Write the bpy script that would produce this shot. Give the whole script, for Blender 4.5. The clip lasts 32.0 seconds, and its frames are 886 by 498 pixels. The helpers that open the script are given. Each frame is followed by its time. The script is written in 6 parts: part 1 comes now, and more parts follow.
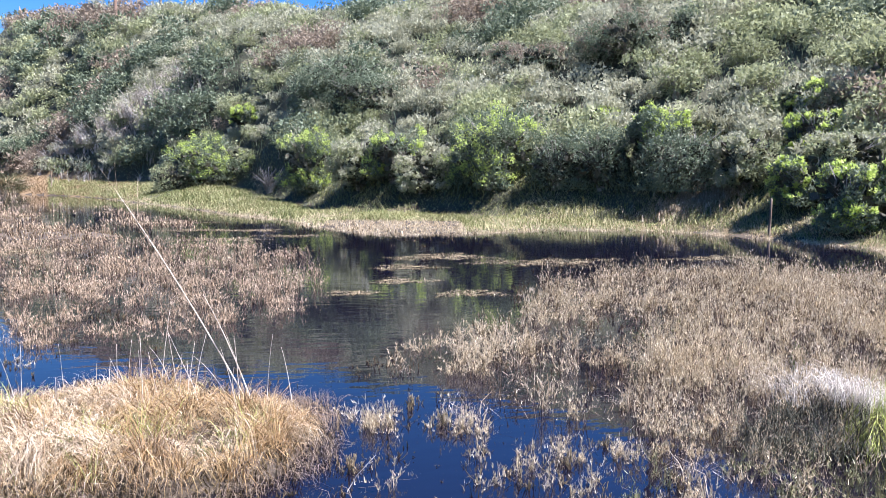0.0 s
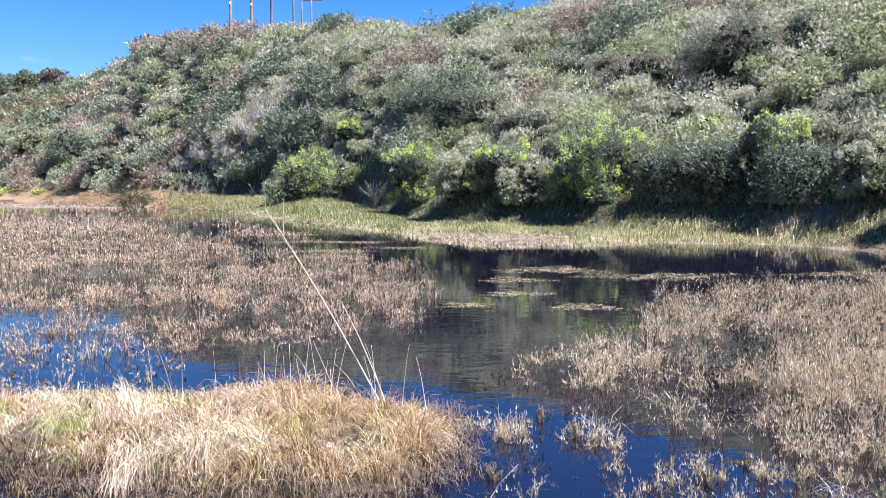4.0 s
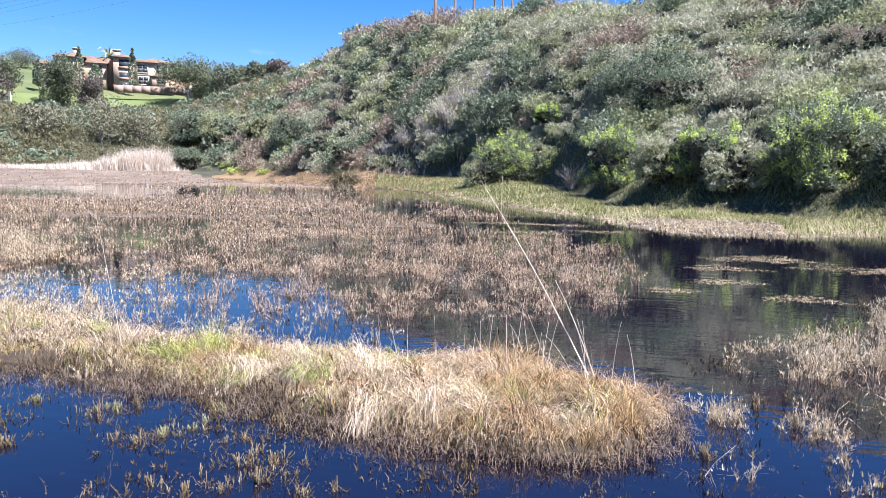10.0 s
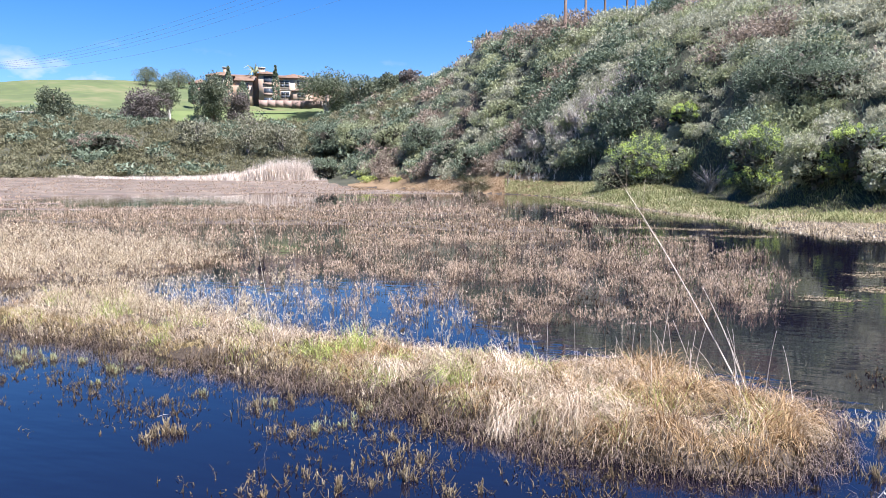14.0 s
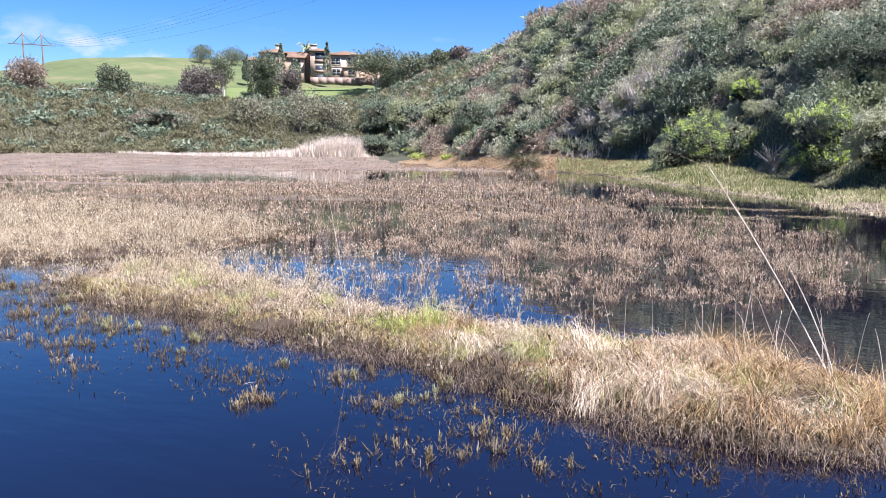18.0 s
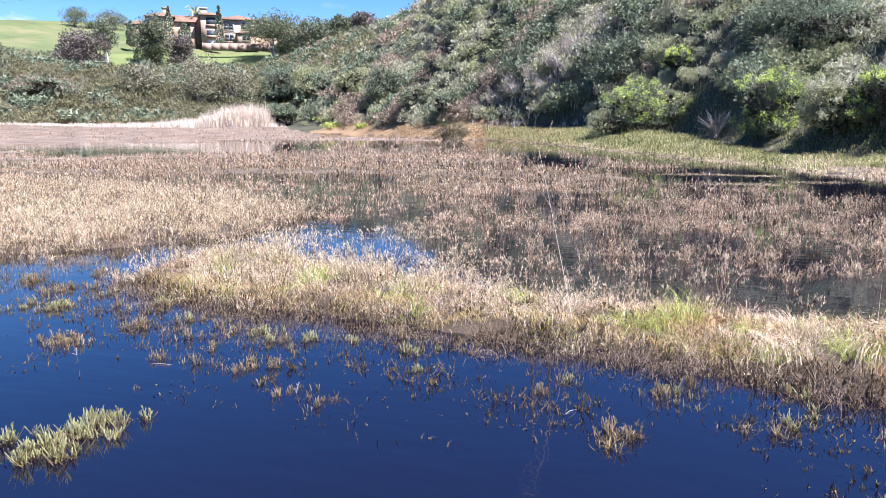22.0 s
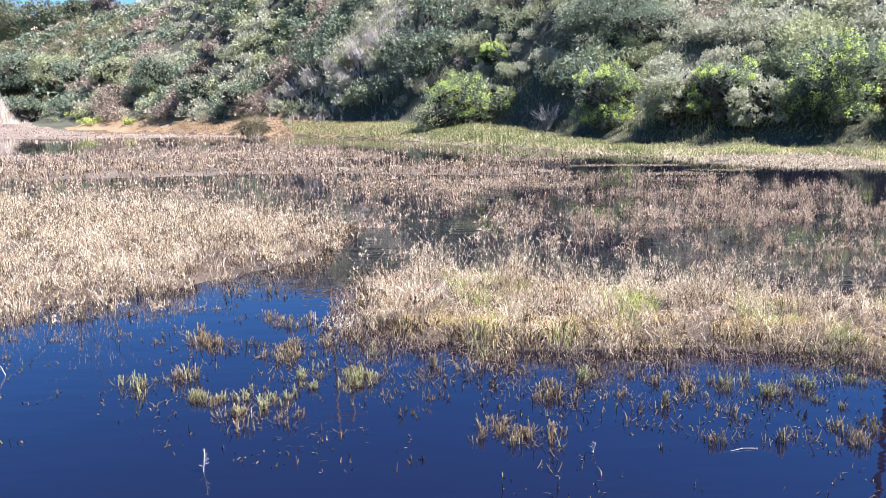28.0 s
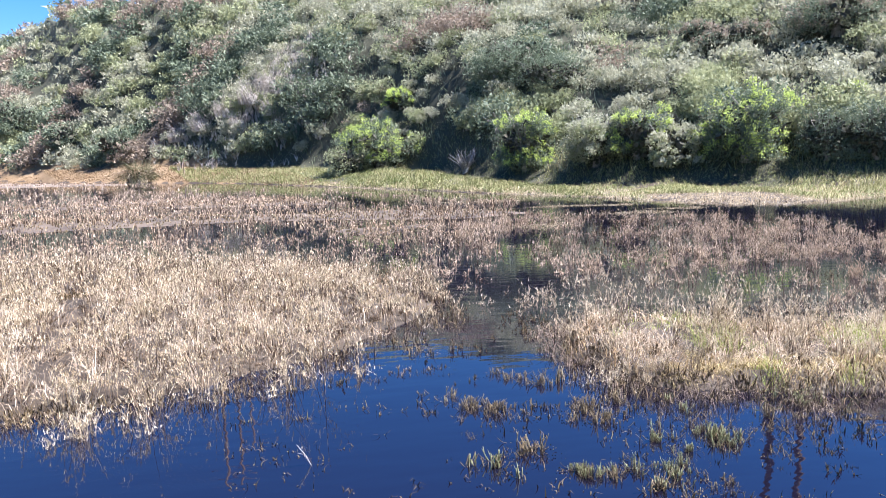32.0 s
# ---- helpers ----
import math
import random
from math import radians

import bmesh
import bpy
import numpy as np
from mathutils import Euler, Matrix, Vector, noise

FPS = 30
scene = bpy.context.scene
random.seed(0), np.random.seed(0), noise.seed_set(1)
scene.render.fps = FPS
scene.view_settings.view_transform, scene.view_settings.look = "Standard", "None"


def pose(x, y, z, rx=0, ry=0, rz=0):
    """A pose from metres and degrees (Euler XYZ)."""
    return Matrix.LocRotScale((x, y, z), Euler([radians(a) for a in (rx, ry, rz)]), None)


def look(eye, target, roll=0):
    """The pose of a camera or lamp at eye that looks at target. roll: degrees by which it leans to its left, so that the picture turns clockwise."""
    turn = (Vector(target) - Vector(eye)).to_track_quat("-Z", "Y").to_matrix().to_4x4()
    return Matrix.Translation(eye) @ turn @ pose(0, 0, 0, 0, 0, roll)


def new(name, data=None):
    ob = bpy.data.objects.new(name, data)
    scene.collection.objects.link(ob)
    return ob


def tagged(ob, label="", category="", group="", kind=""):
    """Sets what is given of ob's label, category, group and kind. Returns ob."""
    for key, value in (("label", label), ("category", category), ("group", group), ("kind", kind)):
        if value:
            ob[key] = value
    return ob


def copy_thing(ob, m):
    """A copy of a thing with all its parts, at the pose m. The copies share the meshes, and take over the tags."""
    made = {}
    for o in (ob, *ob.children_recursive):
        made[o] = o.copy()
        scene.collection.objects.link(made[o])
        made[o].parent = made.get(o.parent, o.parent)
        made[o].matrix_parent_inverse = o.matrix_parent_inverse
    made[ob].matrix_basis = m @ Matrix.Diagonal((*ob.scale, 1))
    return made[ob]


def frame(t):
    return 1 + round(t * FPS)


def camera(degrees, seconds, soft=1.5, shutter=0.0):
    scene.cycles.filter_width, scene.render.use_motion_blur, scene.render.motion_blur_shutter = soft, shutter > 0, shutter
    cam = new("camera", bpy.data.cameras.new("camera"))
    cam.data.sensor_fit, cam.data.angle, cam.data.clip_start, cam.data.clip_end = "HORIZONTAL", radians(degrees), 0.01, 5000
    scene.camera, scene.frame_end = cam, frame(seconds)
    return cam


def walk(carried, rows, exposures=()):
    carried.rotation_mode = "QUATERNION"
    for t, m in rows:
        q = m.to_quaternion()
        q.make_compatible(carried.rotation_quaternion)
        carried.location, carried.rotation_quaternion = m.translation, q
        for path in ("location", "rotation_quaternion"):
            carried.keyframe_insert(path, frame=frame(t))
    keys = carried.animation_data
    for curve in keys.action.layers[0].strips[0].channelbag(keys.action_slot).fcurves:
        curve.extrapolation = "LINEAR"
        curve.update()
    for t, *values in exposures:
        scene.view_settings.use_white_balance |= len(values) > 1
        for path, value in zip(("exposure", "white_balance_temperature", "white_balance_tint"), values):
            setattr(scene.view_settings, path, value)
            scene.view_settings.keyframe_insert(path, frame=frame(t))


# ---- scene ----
cam = camera(62.2, 32.0, soft=0.5)
PATH = [
    (0, (0.824, 0.595, 2.004), (1.151, 2.557, 1.801), 0.3),
    (0.5, (0.808, 0.577, 2.008), (1.104, 2.545, 1.809), 0.6),
    (1, (0.806, 0.585, 2.012), (1.072, 2.558, 1.814), 0.5),
    (1.5, (0.802, 0.572, 2.009), (1.039, 2.549, 1.819), 0.6),
    (2, (0.784, 0.555, 2.007), (0.993, 2.535, 1.826), 0.6),
    (2.5, (0.746, 0.555, 2.008), (0.922, 2.54, 1.833), 0.4),
    (3, (0.66, 0.572, 2.0), (0.798, 2.56, 1.831), 0.4),
    (3.5, (0.572, 0.539, 2.014), (0.677, 2.529, 1.844), 0.2),
    (5.5, (0.353, 0.236, 2.108), (0.259, 2.226, 1.926), 0.3),
    (6, (0.317, 0.23, 2.079), (0.159, 2.215, 1.886), 0.6),
    (6.5, (0.319, 0.232, 2.078), (0.1, 2.208, 1.859), 0.2),
    (7, (0.317, 0.219, 2.035), (0.055, 2.187, 1.798), 0.4),
    (7.5, (0.314, 0.194, 1.998), (0.025, 2.157, 1.745), 0.5),
    (8, (0.321, 0.184, 1.975), (0.016, 2.143, 1.713), 0.6),
    (8.5, (0.322, 0.187, 1.966), (0.005, 2.144, 1.707), 0.7),
    (9, (0.335, 0.188, 1.977), (-0.004, 2.143, 1.729), 0.7),
    (9.5, (0.33, 0.189, 1.993), (-0.052, 2.139, 1.762), 0.7),
    (10, (0.31, 0.158, 2.006), (-0.136, 2.096, 1.788), 0.6),
    (10.5, (0.279, 0.13, 1.997), (-0.246, 2.048, 1.789), 0.4),
    (11, (0.258, 0.129, 2.0), (-0.346, 2.024, 1.795), -0.0),
    (11.5, (0.242, 0.119, 2.008), (-0.426, 1.993, 1.806), -0.3),
    (12, (0.232, 0.106, 2.011), (-0.483, 1.963, 1.813), -0.4),
    (12.5, (0.23, 0.114, 2.015), (-0.515, 1.96, 1.818), -0.4),
    (13, (0.227, 0.119, 2.009), (-0.535, 1.958, 1.813), -0.5),
    (13.5, (0.231, 0.108, 2.014), (-0.541, 1.942, 1.816), -0.5),
    (14, (0.224, 0.095, 2.004), (-0.555, 1.926, 1.801), -0.5),
    (14.5, (0.22, 0.093, 1.991), (-0.566, 1.92, 1.782), -0.7),
    (16.5, (0.215, 0.078, 1.998), (-0.61, 1.887, 1.78), -0.6),
    (17, (0.206, 0.071, 1.995), (-0.641, 1.869, 1.769), -0.5),
    (17.5, (0.148, 0.039, 2.008), (-0.725, 1.822, 1.766), -0.4),
    (18, (-0.033, -0.036, 1.982), (-0.927, 1.734, 1.72), -0.2),
    (18.5, (-0.245, -0.05, 1.969), (-1.149, 1.713, 1.692), -0.1),
    (19, (-0.694, -0.064, 1.983), (-1.586, 1.703, 1.694), 0.1),
    (19.5, (-1.04, -0.119, 1.978), (-1.896, 1.664, 1.678), 0.1),
    (20, (-1.513, -0.201, 2.023), (-2.325, 1.6, 1.711), 0.2),
    (20.5, (-2.029, -0.098, 1.972), (-2.786, 1.724, 1.644), 0.2),
    (21, (-2.553, -0.015, 1.969), (-3.258, 1.825, 1.631), 0.3),
    (21.5, (-3.087, -0.035, 1.996), (-3.755, 1.818, 1.651), 0.2),
    (22, (-3.595, -0.086, 1.98), (-4.227, 1.78, 1.634), -0.6),
    (22.5, (-4.083, -0.019, 2.013), (-4.683, 1.858, 1.668), -1.1),
    (23, (-4.559, -0.096, 2.04), (-5.14, 1.786, 1.694), -1.6),
    (23.5, (-5.064, -0.155, 1.978), (-5.627, 1.732, 1.628), -1.8),
    (24, (-5.667, -0.107, 1.941), (-6.201, 1.787, 1.583), -2.0),
    (24.5, (-6.207, -0.044, 1.92), (-6.693, 1.863, 1.561), -1.7),
    (25, (-6.616, 0.152, 1.945), (-7.029, 2.078, 1.594), -1.5),
    (25.5, (-7.021, 0.433, 1.974), (-7.348, 2.376, 1.633), -1.4),
    (27.5, (-8.968, 0.633, 1.969), (-9.036, 2.597, 1.598), -1.0),
    (28, (-9.497, 0.666, 1.994), (-9.482, 2.632, 1.626), -0.8),
    (28.5, (-10.034, 0.825, 1.993), (-9.939, 2.79, 1.634), -0.7),
    (29, (-10.521, 0.889, 1.995), (-10.361, 2.851, 1.642), -0.8),
    (29.5, (-11.057, 0.867, 2.004), (-10.848, 2.827, 1.662), -0.8),
    (30, (-11.499, 1.019, 1.947), (-11.23, 2.973, 1.614), -0.7),
    (30.5, (-11.865, 1.207, 1.983), (-11.532, 3.154, 1.669), -0.3),
    (31, (-12.235, 1.264, 2.036), (-11.824, 3.2, 1.748), -0.4),
    (31.5, (-12.571, 1.275, 2.02), (-12.167, 3.215, 1.748), -0.8),
    (32, (-12.902, 1.507, 2.008), (-12.527, 3.455, 1.752), -1.3),
]
walk(cam, [(t, look(eye, target, roll)) for t, eye, target, roll in PATH], exposures=[(0, 2.02, 5680, 18), (6, 1.94, 5680, 18), (10, 1.9, 5680, 18), (13, 1.75, 5680, 18), (18, 1.75, 5710, 20), (22, 1.98, 5740, 21), (25, 2.03, 5740, 21), (30, 2.28, 5680, 18), (32, 2.22, 5680, 18)])
# ---- light ----
SUN_AZ, SUN_EL = 103.0, 58.0
sun_dir = Vector((math.sin(radians(SUN_AZ)) * math.cos(radians(SUN_EL)), math.cos(radians(SUN_AZ)) * math.cos(radians(SUN_EL)), math.sin(radians(SUN_EL))))
world = bpy.data.worlds.new("sky")
world.use_nodes = True
scene.world = world
wn = world.node_tree
sky = wn.nodes.new("ShaderNodeTexSky")
sky.sky_type, sky.sun_disc = "NISHITA", False
sky.sun_elevation, sky.sun_rotation = radians(SUN_EL), radians(SUN_AZ)
sky.altitude, sky.air_density, sky.dust_density, sky.ozone_density = 50, 1.0, 0.0, 4.0
wn.nodes["Background"].inputs["Strength"].default_value = 0.046
# a few low fair-weather clouds over the far hills
way, part_z, puff = wn.nodes.new("ShaderNodeTexCoord"), wn.nodes.new("ShaderNodeSeparateXYZ"), wn.nodes.new("ShaderNodeTexNoise")
squash, cloud = wn.nodes.new("ShaderNodeMapping"), wn.nodes.new("ShaderNodeMix")
squash.inputs["Scale"].default_value, squash.inputs["Location"].default_value = (1, 1, 2.2), (1.7, 0.4, 0.3)
wn.links.new(way.outputs["Generated"], squash.inputs["Vector"])
wn.links.new(squash.outputs[0], puff.inputs["Vector"])
puff.inputs["Scale"].default_value, puff.inputs["Detail"].default_value, puff.inputs["Roughness"].default_value = 9.0, 5, 0.5
wn.links.new(way.outputs["Generated"], part_z.inputs[0])
steps = []
for lo, hi, source in ((0.545, 0.67, puff.outputs[0]), (0.165, 0.125, part_z.outputs["Z"]), (-0.38, -0.5, part_z.outputs["X"])):
    mr = wn.nodes.new("ShaderNodeMapRange")
    mr.inputs["From Min"].default_value, mr.inputs["From Max"].default_value = lo, hi
    wn.links.new(source, mr.inputs["Value"])
    steps.append(mr.outputs[0])
m1, m2 = wn.nodes.new("ShaderNodeMath"), wn.nodes.new("ShaderNodeMath")
m1.operation = m2.operation = "MULTIPLY"
wn.links.new(steps[0], m1.inputs[0]), wn.links.new(steps[1], m1.inputs[1])
wn.links.new(m1.outputs[0], m2.inputs[0]), wn.links.new(steps[2], m2.inputs[1])
cloud.data_type = "RGBA"
wn.links.new(m2.outputs[0], cloud.inputs[0])
vivid = wn.nodes.new("ShaderNodeHueSaturation")
vivid.inputs["Saturation"].default_value, vivid.inputs["Hue"].default_value = 1.35, 0.506
wn.links.new(sky.outputs[0], vivid.inputs["Color"])
wn.links.new(vivid.outputs[0], cloud.inputs[6])
cloud.inputs[7].default_value = (6.5, 6.6, 7.0, 1)
wn.links.new(cloud.outputs[2], wn.nodes["Background"].inputs["Color"])
sun = new("sun", bpy.data.lights.new("sun", "SUN"))
sun.data.energy, sun.data.angle, sun.data.color = 5.0, radians(0.53), (1.0, 0.95, 0.87)
sun.matrix_world = look(sun_dir * 100, (0, 0, 0))

# ---- materials ----
MATS = {}


def surface(name, colors, scale=3.0, rough=0.8, leaf=0.0, bump=0.0, detail_scale=40.0, island=0.0, metal=0.0, spec=0.3, bump_scale=None):
    """A material whose base colour wanders between the colours at two scales; leaf lets light through; island varies it piece by piece."""
    m = bpy.data.materials.new(name)
    m.use_nodes = True
    nt = m.node_tree
    n, l = nt.nodes, nt.links
    bsdf, out = n["Principled BSDF"], n["Material Output"]
    geo = n.new("ShaderNodeNewGeometry")
    big, small = n.new("ShaderNodeTexNoise"), n.new("ShaderNodeTexNoise")
    big.inputs["Scale"].default_value, small.inputs["Scale"].default_value = scale, detail_scale
    big.inputs["Detail"].default_value, small.inputs["Detail"].default_value = 3, 2
    l.new(geo.outputs["Position"], big.inputs["Vector"]), l.new(geo.outputs["Position"], small.inputs["Vector"])
    mix = n.new("ShaderNodeMath")
    mix.operation = "MULTIPLY_ADD"
    l.new(small.outputs[0], mix.inputs[0])
    mix.inputs[1].default_value = 0.5
    l.new(big.outputs[0], mix.inputs[2])
    last = mix.outputs[0]
    if island:
        more = n.new("ShaderNodeMath")
        more.operation = "MULTIPLY_ADD"
        l.new(geo.outputs["Random Per Island"], more.inputs[0])
        more.inputs[1].default_value = island
        l.new(last, more.inputs[2])
        last = more.outputs[0]
    lo, hi = 0.45, 1.05 + island
    ramp = n.new("ShaderNodeValToRGB")
    el = ramp.color_ramp.elements
    while len(el) < len(colors):
        el.new(0.5)
    for i, c in enumerate(colors):
        el[i].position = i / max(1, len(colors) - 1)
        el[i].color = (*c, 1)
    span = n.new("ShaderNodeMapRange")
    span.inputs["From Min"].default_value, span.inputs["From Max"].default_value = lo, hi
    l.new(last, span.inputs["Value"])
    l.new(span.outputs[0], ramp.inputs[0])
    l.new(ramp.outputs[0], bsdf.inputs["Base Color"])
    bsdf.inputs["Roughness"].default_value, bsdf.inputs["Metallic"].default_value = rough, metal
    bsdf.inputs["Specular IOR Level"].default_value = spec
    if bump:
        b = n.new("ShaderNodeBump")
        b.inputs["Strength"].default_value = bump
        b.inputs["Distance"].default_value = 0.02
        if bump_scale:
            extra = n.new("ShaderNodeTexNoise")
            extra.inputs["Scale"].default_value, extra.inputs["Detail"].default_value = bump_scale, 4
            l.new(geo.outputs["Position"], extra.inputs["Vector"])
            l.new(extra.outputs[0], b.inputs["Height"])
        else:
            l.new(small.outputs[0], b.inputs["Height"])
        l.new(b.outputs[0], bsdf.inputs["Normal"])
    if leaf:
        tr, add = n.new("ShaderNodeBsdfTranslucent"), n.new("ShaderNodeMixShader")
        l.new(ramp.outputs[0], tr.inputs["Color"])
        add.inputs[0].default_value = leaf
        l.new(bsdf.outputs[0], add.inputs[1]), l.new(tr.outputs[0], add.inputs[2])
        l.new(add.outputs[0], out.inputs["Surface"])
    MATS[name] = m
    return m


surface("mud", [(0.018, 0.013, 0.008), (0.045, 0.032, 0.02), (0.085, 0.062, 0.04)], 1.2, 0.75, bump=0.5)
surface("hill_soil", [(0.028, 0.028, 0.016), (0.05, 0.05, 0.03), (0.085, 0.08, 0.05)], 0.25, 0.95, detail_scale=6, bump=0.4)
surface("far_grass", [(0.06, 0.07, 0.03), (0.085, 0.105, 0.036), (0.15, 0.135, 0.065)], 0.02, 0.95, detail_scale=0.12, bump=0.3)
surface("pickleweed_dry", [(0.2, 0.132, 0.066), (0.45, 0.35, 0.205), (0.64, 0.53, 0.365), (0.78, 0.69, 0.53)], 2.2, 0.8, leaf=0.22, island=0.5, detail_scale=14)
surface("pickleweed_stem", [(0.035, 0.022, 0.013), (0.14, 0.095, 0.057), (0.32, 0.245, 0.165)], 2.5, 0.75, leaf=0.08, island=0.6, detail_scale=12)
surface("pickleweed_rosy", [(0.24, 0.155, 0.09), (0.46, 0.34, 0.22), (0.7, 0.57, 0.43)], 1.6, 0.8, leaf=0.22, island=0.35, detail_scale=10)
surface("tuft_dry", [(0.06, 0.038, 0.016), (0.15, 0.107, 0.052), (0.34, 0.28, 0.165)], 3.0, 0.6, island=0.7)
surface("pickleweed_green", [(0.09, 0.07, 0.026), (0.19, 0.185, 0.08), (0.34, 0.35, 0.19)], 3.0, 0.55, leaf=0.1, island=0.8)
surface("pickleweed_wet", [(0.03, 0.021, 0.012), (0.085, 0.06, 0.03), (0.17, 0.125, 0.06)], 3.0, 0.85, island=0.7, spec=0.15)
surface("straw", [(0.075, 0.038, 0.014), (0.23, 0.132, 0.052), (0.4, 0.275, 0.13), (0.62, 0.49, 0.3)], 3.0, 0.7, leaf=0.18, island=0.8, detail_scale=12)
surface("thatch", [(0.1, 0.06, 0.033), (0.31, 0.225, 0.135), (0.52, 0.42, 0.3), (0.74, 0.66, 0.53)], 3.0, 0.7, leaf=0.15, island=0.8, detail_scale=12)
surface("grass_green", [(0.19, 0.24, 0.05), (0.36, 0.41, 0.1), (0.56, 0.52, 0.2)], 0.8, 0.65, leaf=0.35, island=0.7, detail_scale=8)
surface("bank_grass", [(0.07, 0.1, 0.026), (0.17, 0.19, 0.065), (0.33, 0.305, 0.15), (0.52, 0.44, 0.28)], 0.5, 0.7, leaf=0.2, island=0.9, detail_scale=2.5)
surface("sage", [(0.185, 0.18, 0.11), (0.365, 0.36, 0.245), (0.545, 0.54, 0.415)], 0.35, 0.8, leaf=0.4, island=0.4, detail_scale=4)
surface("ochre_straw", [(0.13, 0.085, 0.032), (0.31, 0.235, 0.1), (0.52, 0.43, 0.22)], 2.5, 0.7, leaf=0.18, island=0.8, detail_scale=10)
surface("scrub_green", [(0.15, 0.162, 0.08), (0.295, 0.31, 0.165), (0.46, 0.475, 0.28)], 0.4, 0.7, leaf=0.4, island=0.35, detail_scale=4)
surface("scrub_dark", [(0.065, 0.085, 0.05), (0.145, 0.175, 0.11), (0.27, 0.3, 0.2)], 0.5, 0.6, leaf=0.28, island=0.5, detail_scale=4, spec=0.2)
# dark colour stands for the shade deep inside bushes and under dead straw
surface("bush_inner_shade", [(0.022, 0.024, 0.013), (0.055, 0.052, 0.034), (0.11, 0.095, 0.068)], 0.6, 0.9, island=0.5, detail_scale=4)
surface("scrub_brown", [(0.14, 0.108, 0.078), (0.27, 0.212, 0.155), (0.41, 0.335, 0.25)], 0.5, 0.8, leaf=0.36, island=0.5, detail_scale=4)
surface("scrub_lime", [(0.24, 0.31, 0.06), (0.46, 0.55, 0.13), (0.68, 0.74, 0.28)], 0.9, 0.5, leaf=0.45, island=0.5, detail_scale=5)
surface("dry_brush", [(0.3, 0.26, 0.215), (0.5, 0.45, 0.39), (0.72, 0.67, 0.6)], 0.6, 0.85, leaf=0.25, island=0.6, detail_scale=5)
surface("reed_dry", [(0.5, 0.42, 0.33), (0.66, 0.57, 0.47), (0.8, 0.73, 0.63)], 0.3, 0.8, leaf=0.35, island=0.4, detail_scale=3)
surface("marsh_far", [(0.165, 0.112, 0.07), (0.325, 0.24, 0.165), (0.49, 0.395, 0.295)], 0.12, 0.9, leaf=0.2, island=0.6, detail_scale=1.2)
surface("bare_bank", [(0.12, 0.075, 0.035), (0.2, 0.135, 0.072), (0.29, 0.21, 0.13)], 0.4, 0.9, detail_scale=6, island=0.4, leaf=0.1, bump=0.4)
surface("budding_twig", [(0.09, 0.085, 0.05), (0.17, 0.165, 0.1), (0.27, 0.26, 0.18)], 0.3, 0.85, leaf=0.2, island=0.4, detail_scale=3)
surface("marsh_litter", [(0.03, 0.022, 0.015), (0.075, 0.055, 0.037), (0.15, 0.115, 0.08)], 0.6, 0.7, detail_scale=9, bump=0.4)
surface("marsh_flat", [(0.07, 0.052, 0.038), (0.125, 0.095, 0.07), (0.2, 0.16, 0.12)], 0.3, 0.95, detail_scale=2.5, bump=0.5)
surface("twig_grey", [(0.17, 0.145, 0.12), (0.31, 0.275, 0.24), (0.46, 0.42, 0.38)], 2, 0.85)
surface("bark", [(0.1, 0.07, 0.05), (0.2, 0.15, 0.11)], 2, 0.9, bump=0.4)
surface("pole_wood", [(0.09, 0.058, 0.042), (0.14, 0.094, 0.07), (0.19, 0.14, 0.11)], 0.8, 0.9, bump=0.2, spec=0.1)
surface("stucco", [(0.39, 0.285, 0.2), (0.5, 0.375, 0.275)], 0.4, 0.95, bump=0.1, spec=0.1)
surface("stucco_brown", [(0.2, 0.14, 0.1), (0.28, 0.2, 0.15)], 0.4, 0.9, bump=0.1)
surface("roof_tile", [(0.13, 0.082, 0.056), (0.2, 0.135, 0.095)], 0.8, 0.95, bump=0.3, detail_scale=3, spec=0.1)
surface("white_trim", [(0.36, 0.32, 0.26), (0.45, 0.41, 0.35)], 1, 0.7)
surface("glass_recess_dark", [(0.03, 0.034, 0.04), (0.06, 0.07, 0.08)], 1, 0.2, spec=0.25)
surface("wall_pink", [(0.24, 0.165, 0.13), (0.3, 0.22, 0.175)], 0.5, 0.9, bump=0.2)
surface("far_scrub", [(0.115, 0.106, 0.053), (0.185, 0.173, 0.097), (0.265, 0.248, 0.15)], 0.12, 0.85, leaf=0.42, island=0.15, detail_scale=0.8, spec=0.1)
surface("tree_leaf", [(0.07, 0.08, 0.045), (0.13, 0.145, 0.085), (0.22, 0.235, 0.15)], 0.3, 0.7, leaf=0.35, island=0.3, detail_scale=2)
surface("tree_leaf_purple", [(0.07, 0.056, 0.048), (0.13, 0.108, 0.09), (0.2, 0.17, 0.145)], 0.3, 0.7, leaf=0.25, island=0.3, detail_scale=2)
surface("steel", [(0.25, 0.24, 0.23), (0.35, 0.33, 0.31)], 2, 0.5, metal=0.7)
surface("weed_mat", [(0.07, 0.05, 0.025), (0.19, 0.145, 0.08), (0.34, 0.275, 0.165)], 3, 0.7, island=0.7)
surface("rush", [(0.05, 0.05, 0.022), (0.12, 0.115, 0.055), (0.22, 0.2, 0.11)], 1, 0.7, leaf=0.2, island=0.6)
surface("lawn", [(0.085, 0.115, 0.034), (0.125, 0.15, 0.05)], 0.2, 0.9)

